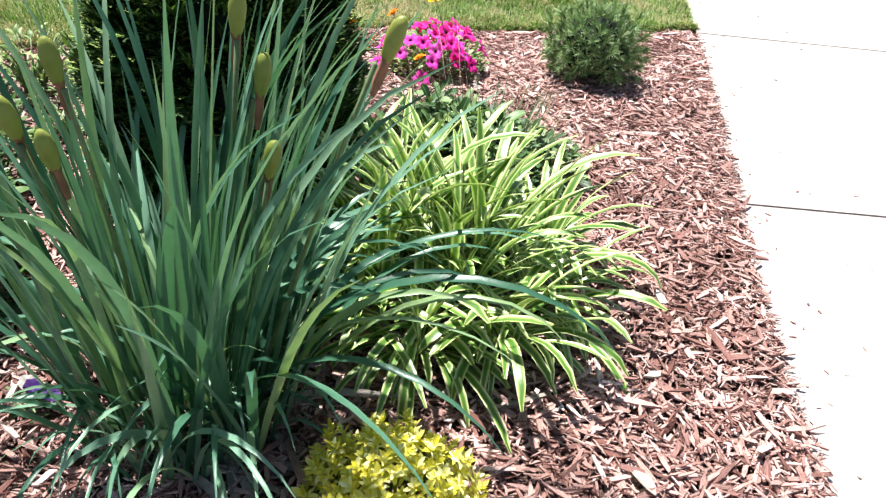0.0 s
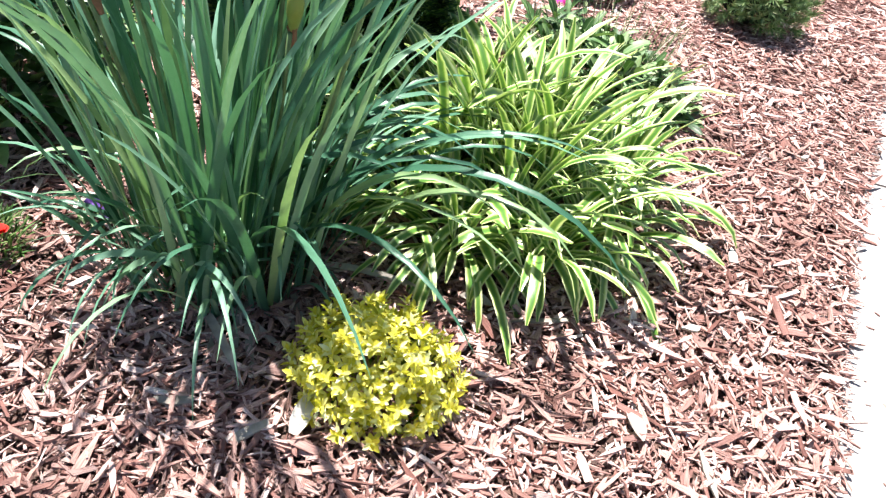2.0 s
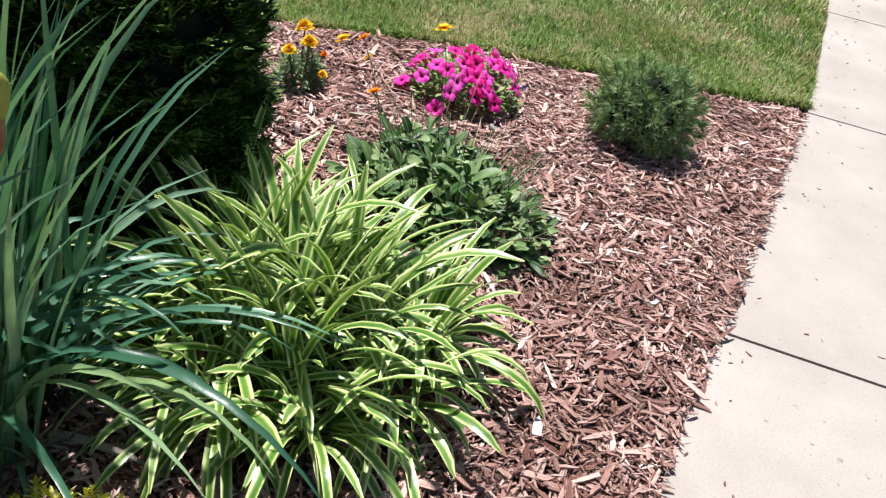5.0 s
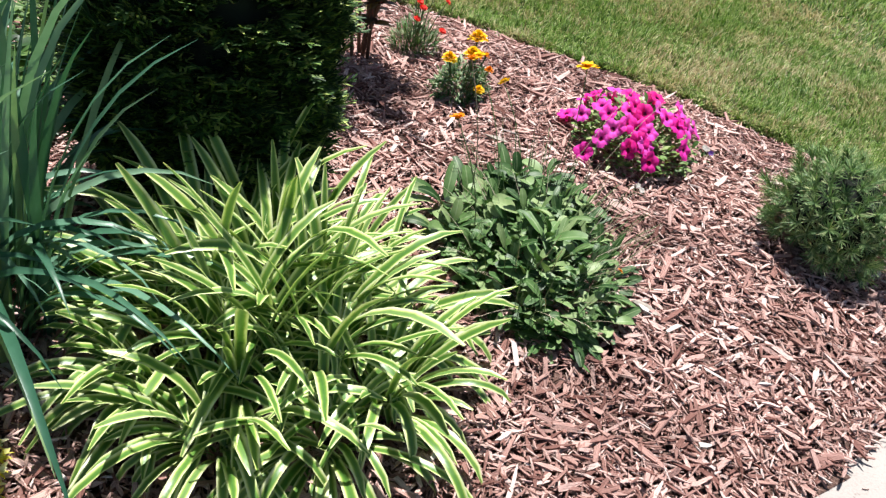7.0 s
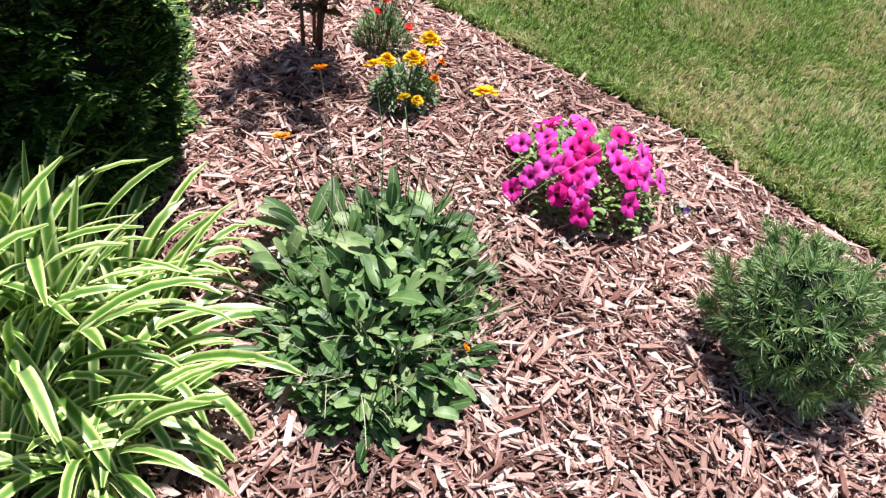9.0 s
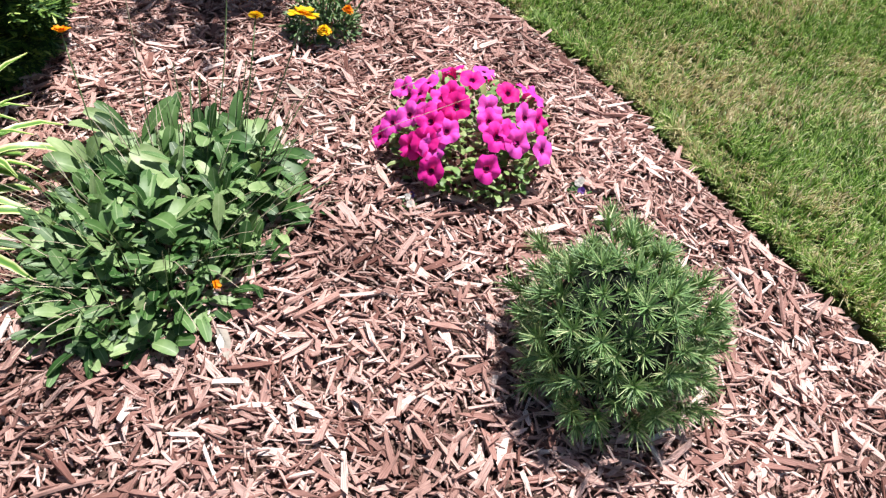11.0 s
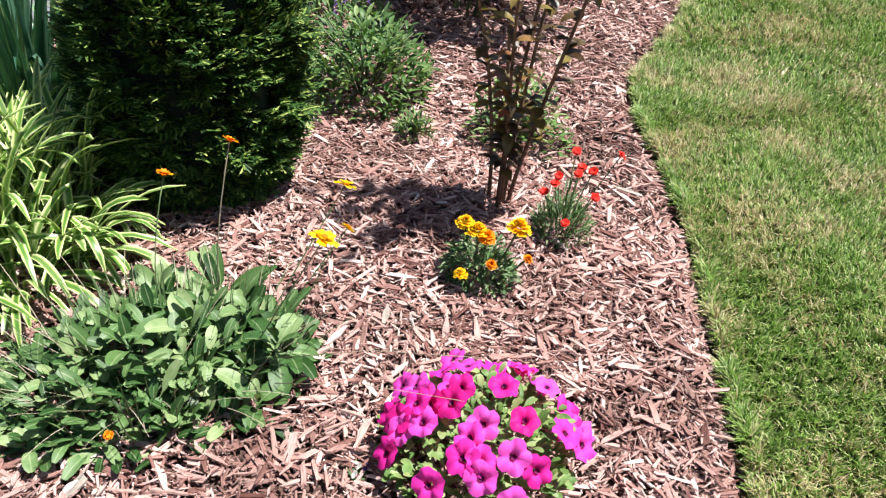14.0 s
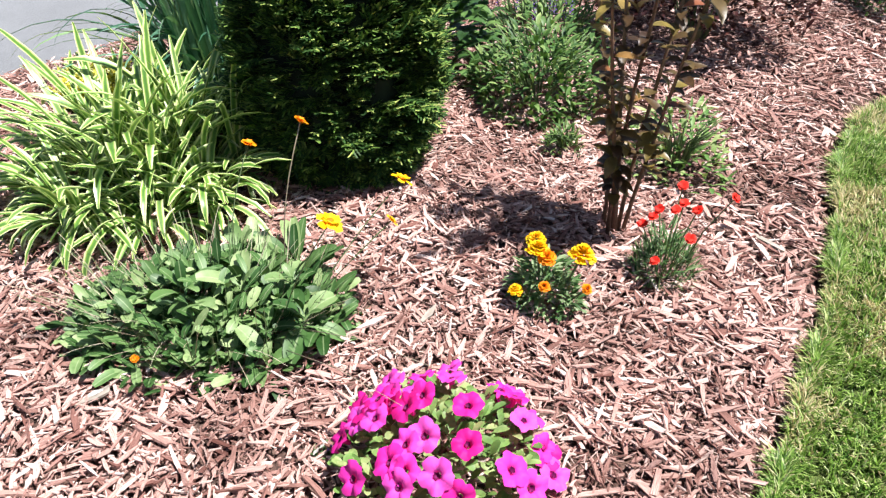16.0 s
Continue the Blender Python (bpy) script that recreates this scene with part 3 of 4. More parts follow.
def coreopsis_clump(x, y):
    t = thing("blanket_flower_plant", x, y, "low spreading clump of green spoon-shaped leaves with few yellow flowers", "perennial")
    big = spear_set("leaf", 12, (0.065, 0.11), (0.028, 0.042), (0.2, 0.8), (0.4, 1.2), SPOON, S=9, profile=spoon_profile, fold=0.35, twist=0.5)
    small = spear_set("leaf", 10, (0.04, 0.07), (0.016, 0.026), (-0.1, 0.9), (0.2, 1.0), SPOON, S=8, profile=spoon_profile, fold=0.32, twist=0.6)
    for i in range(33):
        a, r = i * 2.39996, math.sqrt((i + 0.5) / 33)
        wob = 1 + 0.14 * math.sin(3 * a + 0.7) + 0.08 * math.sin(7 * a)
        ex, ey = 0.32 * wob * r * math.cos(a), 0.225 * wob * r * math.sin(a)
        cx, cy = 0.02 + ex * 0.95 + ey * 0.1, 0.03 - ex * 0.25 + ey
        cz = 0.01 + (0.06 + 0.07 * (cx < -0.08)) * (1 - r ** 2) * U(0.0, 1.5)
        k0 = i % 5
        s0 = U(0.65, 1.2) * (1.08 if cx < 0.02 or k0 == 0 else 0.68)
        for k in range(8):
            kind = big if k < 5 else small
            part("leaf", kind[(i * 5 + k) % len(kind)], t, spin(cx, cy, cz + 0.006 * k, k * 2.4 + U(-.4, .4) + a, s0 * U(0.8, 1.15), 0.35 - 0.16 * k + U(-.15, .15)))
    tall = spear_set("leaf", 8, (0.095, 0.15), (0.025, 0.036), (0.75, 1.35), (0.3, 1.4), SPOON, S=10, profile=spoon_profile, fold=0.3, twist=0.6)
    for i in range(34):
        a = U(0, 2 * math.pi)
        q = (-0.20 + 0.06 * math.cos(i * 2.1), -0.17 + 0.36 * (i % 6) / 5)
        part("leaf", tall[i % 8], t, spin(q[0], q[1], 0.01, a, U(0.75, 1.2), U(-.15, .15)))
    n = 760
    r, a = np.sqrt(U(0, 1, n)), U(0, 2 * np.pi, n)
    ex, ey = 0.34 * r * np.cos(a), 0.23 * r * np.sin(a)
    b = np.stack([0.02 + ex * .95 + ey * .1, 0.03 - ex * .25 + ey, 0.005 + 0.13 * (1 - r ** 2) * U(0.1, 1.0, n)], -1)
    V, F, uv = ribbons(b, a + U(-2, 2, n), U(0.0, 1.2, n), U(0, 1, n), U(0.04, 0.09, n), U(0.014, 0.028, n), 6, spoon_profile, 0.2, 1.2, U(-.6, .6, n))
    part("foliage", mesh_of("foliage", V, F, SPOON, uv), t)["kind"] = "stuff"
    n = 150
    r, a = np.sqrt(U(0, 1, n)), U(0, 2 * np.pi, n)
    b = np.stack([0.02 + 0.29 * r * np.cos(a), 0.03 - 0.07 * r * np.cos(a) + 0.2 * r * np.sin(a), 0 * r], -1)
    V, F, uv = ribbons(b, a, U(0.9, 1.5, n), U(-0.2, 0.5, n), U(0.12, 0.24, n), np.full(n, 0.0035), 4, lambda q: 1 - 0.5 * q, 0.5)
    part("stem_growth", mesh_of("stem_growth", V, F, STEM, uv), t)["kind"] = "stuff"
    # spent flower stalks, thin and dry, leaning out of the leaves
    n = 70
    r, a = np.sqrt(U(0, 1, n)), U(0, 2 * np.pi, n)
    b = np.stack([0.02 + 0.26 * r * np.cos(a), 0.03 - 0.06 * r * np.cos(a) + 0.18 * r * np.sin(a), 0.02 + 0 * r], -1)
    V, F, uv = ribbons(b, a + U(-.6, .6, n), U(0.6, 1.3, n), U(-0.2, 0.6, n), U(0.14, 0.27, n), np.full(n, 0.0024), 5, lambda q: 1 - 0.5 * q, 0.6)
    part("dry_growth", mesh_of("dry_growth", V, F, STRAW, uv), t, label="thin dry straw-coloured stalks")["kind"] = "stuff"
    return t


core = coreopsis_clump(-0.855, -0.115)


def petal_disc(n, R, width, lift, material, name, layers=1, S=3, shrink=0.7):
    pcs = []
    for k in range(layers):
        q = n if k == 0 else max(5, int(n * (1 - 0.12 * k)))
        az = np.arange(q) * 2 * np.pi / q + k * 0.35 + U(-0.12, 0.12, q)
        rr = R * shrink ** k
        pcs.append(ribbons(np.zeros((q, 3)) + [0, 0, 0.002 * k], az, np.full(q, lift + 0.33 * k) + U(-.1, .1, q), U(0.1, 0.5, q), rr * U(0.9, 1.08, q), width * (0.95 ** k), S,
                           lambda t: np.clip(0.35 + 0.9 * t ** 0.8 - 0.45 * np.maximum(t - 0.75, 0) * 4 * 0.6, 0.1, 1.0), 0.25))
    V, F, uv = joined(pcs)
    return mesh_of(name, V, F, material, uv)


DAISY = [petal_disc(8, 0.026, 0.018, 0.15, YELLOW, "petals", 2) for _ in range(3)]
DAISY_O = [petal_disc(8, 0.022, 0.015, 0.35, ORANGE, "petals", 2) for _ in range(2)]
Vc, Fc = revolve([(0.0085, 0.0), (0.0075, 0.005), (0.004, 0.008), (0.0, 0.009)], 10)
CENTRE = mesh_of("flower_centre", Vc, Fc, ORANGE)


def stalk_flower(t, tip, foot, k, lean=(0, 0), size=1.0):
    """One yellow flower on a thin stalk; places in the plan, put under the plant t."""
    o = Vector(t.location)
    a, b = Vector(foot) - o, Vector(tip) - o
    pts = [a.lerp(b, q) + Vector((lean[0], lean[1], 0)) * math.sin(math.pi * q) for q in np.linspace(0, 1, 7)]
    V, F = tube(pts, [0.0015] * 7, 5)
    s = part("flower_stalk", mesh_of("flower_stalk", V, F, STRAW if k % 3 == 0 and tip[2] > 0.45 else STEM), t)
    d = (pts[-1] - pts[-2]).normalized()
    m = Matrix.Translation(b) @ (d + Vector((U(-.4, .4), U(-.4, .4), 0.2))).normalized().to_track_quat("Z", "Y").to_matrix().to_4x4() @ Matrix.Scale(size, 4)
    part("flower", (DAISY + DAISY_O)[k % 5], s, m, "bright yellow-orange daisy flower")
    part("flower_centre", CENTRE, s, m)


for k, (tip, foot) in enumerate([((-1.137, -0.188, 0.475), (-1.05, -0.16, 0.08)), ((-1.02, -0.28, 0.39), (-0.93, -0.22, 0.1)), ((-1.33, -0.025, 0.365), (-1.10, -0.03, 0.08)),
                                 ((-1.278, 0.044, 0.305), (-1.06, 0.02, 0.08)), ((-1.105, 0.175, 0.43), (-1.00, 0.05, 0.1)), ((-0.66, 0.06, 0.10), (-0.74, 0.0, 0.05))]):
    stalk_flower(core, tip, foot, (3, 3, 1, 2, 6, 4)[k], (0.02, 0.01), (0.85, 0.85, 1.0, 0.7, 1.15, 0.45)[k])


def pine_ball(x, y):
    t = thing("dwarf_pine", x, y, "small round dwarf pine with tufts of stiff blue-green needles", "dwarf pine")
    tufts = []
    for i in range(6):
        n = 60
        az, el = U(0, 2 * np.pi, n), np.arccos(U(0.3, 0.98, n))
        V, F, uv = ribbons(np.stack([0 * az, 0 * az, U(-0.03, 0.0, n)], -1), az, np.pi / 2 - el, U(-0.15, 0.15, n), U(0.026, 0.042, n), np.full(n, 0.0029), 1, lambda q: 1 - 0.6 * q, 0.6)
        tufts.append(mesh_of("needle_tuft", V, F, PINE, uv))
    n = 185
    i = np.arange(n) + 0.5
    ph, th = np.arccos(1 - 1.55 * i / n), np.pi * (1 + 5 ** 0.5) * i
    for k in range(n):
        d = Vector((math.sin(ph[k]) * math.cos(th[k]), math.sin(ph[k]) * math.sin(th[k]), math.cos(ph[k])))
        rad = U(0.80, 1.07) * (1 + 0.13 * math.sin(7.1 * d.x + 1) * math.sin(8.3 * d.y + 4 * d.z) + 0.05 * math.sin(2 * th[k] + 1))
        p = Vector((d.x * 0.192 * rad, d.y * 0.192 * rad, 0.15 + d.z * 0.17 * rad))
        up = (d + Vector((0, 0, 0.5))).normalized()
        m = Matrix.Translation(p) @ up.to_track_quat("Z", "Y").to_matrix().to_4x4() @ Matrix.Scale(U(0.85, 1.15), 4)
        part("needle_tuft", tufts[k % 6], t, m)
    pcs = []
    for k in range(26):
        d = Vector((math.cos(k * 2.4), math.sin(k * 2.4), U(0.2, 1.6))).normalized()
        V, F = tube([(0, 0, 0), d * 0.08 + Vector((0, 0, 0.02)), d * 0.18 + Vector((0, 0, 0.06))], [0.008, 0.006, 0.004], 5)
        pcs.append((V, F, None))
    V, F, uv = joined(pcs)
    part("branch_frame", mesh_of("branch_frame", V, F, BARK, uv), t)
    # solid body behind the needle tufts, with their shade put into its near-black colour
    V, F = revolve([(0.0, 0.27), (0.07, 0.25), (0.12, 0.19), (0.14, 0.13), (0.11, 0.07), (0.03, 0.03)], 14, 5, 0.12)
    part("inner_foliage", mesh_of("inner_foliage", V, F, INNER_SHADE), t)


pine_ball(-0.59, 0.825)


def petunia_flowers():
    out = []
    for i in range(5):
        V, F, UVs = [], [], []
        n = 25
        rings = [(0.004, -0.022), (0.0055, -0.008), (0.010, 0.0), (0.020, 0.003), (0.029, 0.001)]
        ph = U(0, 1)
        for j, (r, z) in enumerate(rings):
            for k in range(n):
                g = 2 * math.pi * k / n
                lobe = abs(math.cos(2.5 * g + ph))
                f = (1 - 0.24 * (1 - lobe) ** 2 * (j / 4)) * (1 + U(-0.02, 0.02) * (j == 4))
                V.append((r * f * math.cos(g), r * f * math.sin(g), z + (0.003 * math.sin(5 * g + i) + 0.0025 * math.sin(9 * g + 2 * i)) * (j / 4) ** 2 - 0.002 * (1 - lobe) * (j > 2)))
                UVs.append((k / n, j / 4))
        for j in range(4):
            for k in range(n):
                q = (k + 1) % n
                F.append((j * n + k, j * n + q, (j + 1) * n + q, (j + 1) * n + k))
        out.append(mesh_of("flower", V, F, PINK, UVs))
    return out


PETUNIA = petunia_flowers()
Vt, Ft = revolve([(0.0052, -0.001), (0.004, -0.004), (0.0, -0.007)], 10, 5, 0.15)
PET_THROAT = mesh_of("throat", Vt, Ft, THROAT)


PETUNIA_SPOTS = [(-0.23, -0.14), (-0.1, -0.12), (-0.23, -0.07), (-0.23, -0.1), (-0.09, -0.01), (-0.23, 0.0), (-0.23, 0.07), (-0.23, 0.08), (-0.23, 0.12), (-0.05, 0.08), (-0.12, 0.14), (0.02, -0.16), (-0.04, -0.14), (-0.01, -0.08), (0.03, -0.05), (0.04, -0.12), (0.09, -0.07), (0.07, -0.11), (0.1, -0.15), (0.11, -0.12), (0.12, -0.1), (0.16, -0.1), (0.02, 0.03), (0.06, 0.03), (0.08, 0.08), (0.1, 0.05), (0.1, 0.1), (0.03, 0.12), (0.0, 0.16), (0.08, 0.17), (-0.01, -0.23), (-0.01, -0.06), (0.05, -0.09)]


def mound(x, y):
    """Height of the petunia mound over its foot."""
    return 0.045 + 0.13 * np.sqrt(np.clip(1 - ((x + 0.025) ** 2 + y ** 2) / 0.225 ** 2, 0, 1))


def petunia_plant(x, y):
    t = thing("petunia_plant", x, y, "mound of magenta-pink petunias over light green leaves", "petunia")
    t.scale = (0.95, 0.95, 1.08)
    extra = [(-0.22, -0.05), (-0.2, 0.03), (0.02, -0.2), (0.17, 0.03), (-0.12, -0.18), (-0.15, 0.17)]
    for k, (fx, fy) in enumerate(PETUNIA_SPOTS + extra):
        z = float(mound(fx, fy)) + U(-0.006, 0.010)
        out = Vector(((fx + 0.05) * 3.2, fy * 3.2, 0.0))
        face = (out + Vector((0.20, 0.12, 0.75)) + Vector((U(-.25, .25), U(-.25, .25), 0))).normalized()
        f = part("flower", PETUNIA[k % 5], t, Matrix.Translation((fx, fy, z)) @ face.to_track_quat("Z", "Y").to_matrix().to_4x4() @ Matrix.Rotation(U(0, 6), 4, "Z") @ Matrix.Scale(U(1.06, 1.28), 4))
        part("throat", PET_THROAT, f, label="dark purple flower throat")
    n = 760
    r, a = np.sqrt(U(0, 1, n)), U(0, 2 * np.pi, n)
    lx, ly = -0.02 + 0.20 * r * np.cos(a), 0.19 * r * np.sin(a)
    b = np.stack([lx, ly, (mound(lx, ly) - 0.035) * U(0.25, 1.0, n)], -1)
    V, F, uv = ribbons(b, a + U(-1.5, 1.5, n), U(0.1, 1.1, n), U(0.2, 1.0, n), U(0.022, 0.044, n), U(0.011, 0.019, n), 6, spoon_profile, 0.2)
    part("foliage", mesh_of("foliage", V, F, PETUNIA_LEAF, uv), t)["kind"] = "stuff"


petunia_plant(-1.17, 0.56)


def pompon(name, R, rows, outer, inner):
    pcs = []
    for k in range(rows):
        q = 13 - k
        f = k / (rows - 1)
        az = np.arange(q) * 2 * np.pi / q + k * 0.5 + U(-.15, .15, q)
        base = np.stack([0.3 * R * (1 - f) * np.cos(az), 0.3 * R * (1 - f) * np.sin(az), np.full(q, 0.55 * R * f)], -1)
        pcs.append(ribbons(base, az, np.full(q, 0.05 + 1.25 * f) + U(-.15, .15, q), U(0.2, 0.7, q), R * (0.85 - 0.45 * f) * U(.85, 1.1, q), R * 0.5, 3,
                           lambda t: np.clip(0.4 + 0.8 * t, 0.1, 1.0), 0.35))
    V, F, uv = joined(pcs)
    return mesh_of(name, V, F, outer, uv)


POM = [pompon("bloom", 0.035, 6, YELLOW, ORANGE) for _ in range(2)] + [pompon("bloom", 0.030, 6, ORANGE, YELLOW)]


def marigold_plant(x, y):
    t = thing("marigold_plant", x, y, "small bushy marigold with yellow and orange pompon blooms", "marigold")
    t.scale = (0.9, 0.9, 0.95)
    blooms = [(-0.055, 0.08, 0.20, 0, 0.95), (0.02, 0.03, 0.18, 2, 0.75), (0.035, 0.005, 0.19, 1, 0.85), (0.0, -0.07, 0.165, 0, 0.75), (0.10, 0.015, 0.085, 1, 0.55), (0.05, 0.08, 0.13, 2, 0.5), (-0.05, 0.13, 0.13, 2, 0.45)]
    for bx, by, bz, k, s in blooms:
        V, F = tube([(bx * 0.3, by * 0.3, 0.0), (bx * 0.7, by * 0.7, bz * 0.55), (bx, by, bz)], [0.003, 0.003, 0.004], 5)
        st = part("flower_stalk", mesh_of("flower_stalk", V, F, STEM), t)
        d = Vector((bx * 1.5 + U(-.2, .2), by * 1.5 + U(-.2, .2), 0.5)).normalized()
        part("bloom", POM[k], st, Matrix.Translation((bx, by, bz)) @ d.to_track_quat("Z", "Y").to_matrix().to_4x4() @ Matrix.Scale(s, 4))
    n = 620
    r, a = np.sqrt(U(0, 1, n)), U(0, 2 * np.pi, n)
    b = np.stack([0.085 * r * np.cos(a), 0.10 * r * np.sin(a), 0.01 + 0.13 * (1 - r ** 2) ** 0.5 * U(0.15, 1.0, n)], -1)
    V, F, uv = ribbons(b, a + U(-1.3, 1.3, n), U(0.0, 1.2, n), U(0.1, 1.0, n), U(0.022, 0.05, n), U(0.005, 0.010, n), 4, spoon_profile, 0.3)
    part("foliage", mesh_of("foliage", V, F, MARI_LEAF, uv), t)["kind"] = "stuff"


marigold_plant(-1.64, 0.155)


def small_red_plant(x, y, label, spots, h, spread, leafy=MARI_LEAF):
    t = thing("dianthus_plant", x, y, label, "dianthus")
    for k, (bx, by, bz) in enumerate(spots):
        V, F = tube([(bx * 0.25, by * 0.25, 0.0), (bx * 0.6, by * 0.6, bz * 0.6), (bx, by, bz)], [0.0018] * 3, 5)
        st = part("flower_stalk", mesh_of("flower_stalk", V, F, STEM), t)
        d = Vector((bx + U(-.2, .2) + 0.1, by + U(-.2, .2), 0.35)).normalized()
        part("flower", REDS[k % 3], st, Matrix.Translation((bx, by, bz)) @ d.to_track_quat("Z", "Y").to_matrix().to_4x4())
    n = 520
    r, a = np.sqrt(U(0, 1, n)), U(0, 2 * np.pi, n)
    b = np.stack([spread * r * np.cos(a), spread * r * np.sin(a), h * (1 - 0.8 * r ** 2) * U(0.0, 1.0, n)], -1)
    V, F, uv = ribbons(b, a + U(-1, 1, n), U(0.4, 1.5, n), U(0.0, 0.8, n), U(0.025, 0.055, n), U(0.003, 0.006, n), 3, None, 0.3)
    part("foliage", mesh_of("foliage", V, F, leafy, uv), t)["kind"] = "stuff"
    return t


REDS = [petal_disc(5, 0.0135, 0.015, 0.25, RED, "flower", 2, shrink=0.75) for _ in range(3)]
small_red_plant(-1.99, 0.165, "wispy dianthus with small red flowers on grey-green stems",
                [(-0.11, 0.08, 0.275), (0.05, -0.015, 0.20), (0.03, -0.02, 0.215), (-0.02, -0.01, 0.28), (0.0, 0.03, 0.255), (0.03, 0.04, 0.25), (0.06, -0.04, 0.165), (0.02, 0.1, 0.2),
                 (0.08, 0.06, 0.12), (-0.03, 0.05, 0.24)], 0.16, 0.08)
small_red_plant(-1.50, -1.73, "red dianthus with lime-green foliage in the bark mulch",
                [(0.04, 0.02, 0.13), (0.0, -0.05, 0.15), (0.03, -0.04, 0.13), (0.06, -0.07, 0.11), (-0.06, 0.0, 0.15), (0.08, 0.02, 0.09), (0.0, -0.1, 0.12), (-0.05, -0.1, 0.13)], 0.10, 0.10, SAGE)


def pansy(x, y, mats, label, size=1.0):
    t = thing("pansy_plant", x, y, label, "pansy")
    for k, (dx, dy, dz) in enumerate([(0.0, 0.0, 0.06), (0.03, 0.01, 0.045), (-0.025, 0.015, 0.05)]):
        me = petal_disc(5, 0.016, 0.018, 0.2, mats[k % len(mats)], "flower", 1)
        part("flower", me, t, Matrix.Translation((dx, dy, dz)) @ Vector((0.5, -0.4, 0.7)).to_track_quat("Z", "Y").to_matrix().to_4x4())
    t.scale = (size, size, size)
    n = 60
    a = U(0, 6.28, n)
    V, F, uv = ribbons(np.stack([U(-.03, .03, n), U(-.03, .03, n), 0 * a], -1), a, U(0.3, 1.2, n), U(0.2, 1, n), U(0.03, 0.055, n), U(0.008, 0.014, n), 4, spoon_profile)
    part("foliage", mesh_of("foliage", V, F, MARI_LEAF, uv), t)["kind"] = "stuff"


pansy(-1.40, -1.52, [PURPLE, PURPLE, PALE], "purple and white pansy beside the iris leaves")
pansy(-1.10, 0.83, [PALE, PURPLE, PALE], "small white and violet pansy at the petunia mound's foot", 0.6)
pansy(-0.99, 0.42, [PALE, PALE, PURPLE], "small white pansy beside the pink petunias", 0.5)


def gold_bush(x, y):
    t = thing("golden_shrub", x, y, "low dense golden-yellow euonymus shrub in bark mulch", "shrub")
    sprigs = []
    for i in range(6):
        az = np.concatenate([np.arange(5) * 1.257, np.arange(4) * 1.571 + 0.6, np.arange(3) * 2.09])
        el = np.concatenate([np.full(5, 0.15), np.full(4, 0.6), np.full(3, 1.1)]) + U(-.15, .15, 12)
        V, F, uv = ribbons(np.stack([0 * az, 0 * az, np.repeat([0, .006, .011], [5, 4, 3])], -1), az + U(-.2, .2, 12), el, U(0, 0.5, 12), U(0.014, 0.023, 12), U(0.0065, 0.0095, 12), 4,
                           lambda q: np.clip(np.sin(np.pi * np.clip(q * 0.93 + 0.05, 0, 1)) ** 0.7, 0.06, 1), 0.4)
        sprigs.append(mesh_of("sprig", V, F, GOLD, uv))
    n = 240
    i = np.arange(n) + 0.5
    ph, th = np.arccos(1 - 1.0 * i / n), np.pi * (1 + 5 ** 0.5) * i
    for k in range(n):
        d = Vector((math.sin(ph[k]) * math.cos(th[k]), math.sin(ph[k]) * math.sin(th[k]), math.cos(ph[k])))
        rr = U(0.74, 1.07) * (1 + 0.09 * math.sin(3 * ph[k] + 2 * d.x * 9))
        p = Vector((d.x * 0.150 * rr, d.y * 0.135 * rr, 0.02 + d.z * 0.125 * rr + (0.03 if k in (13, 21) else 0)))
        up = (d + Vector((0, 0, 0.6))).normalized()
        part("sprig", sprigs[k % 6], t, Matrix.Translation(p) @ up.to_track_quat("Z", "Y").to_matrix().to_4x4() @ Matrix.Rotation(U(0, 6), 4, "Z") @ Matrix.Scale(U(0.78, 1.2), 4))
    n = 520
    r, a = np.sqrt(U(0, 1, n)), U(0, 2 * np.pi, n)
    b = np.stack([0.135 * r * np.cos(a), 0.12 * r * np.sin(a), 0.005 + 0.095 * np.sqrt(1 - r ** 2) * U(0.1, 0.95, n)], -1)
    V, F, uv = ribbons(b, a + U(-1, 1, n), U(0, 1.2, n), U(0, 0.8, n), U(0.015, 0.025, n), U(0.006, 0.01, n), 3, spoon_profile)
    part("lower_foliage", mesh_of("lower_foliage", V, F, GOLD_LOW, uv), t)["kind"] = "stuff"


gold_bush(-0.665, -1.508)


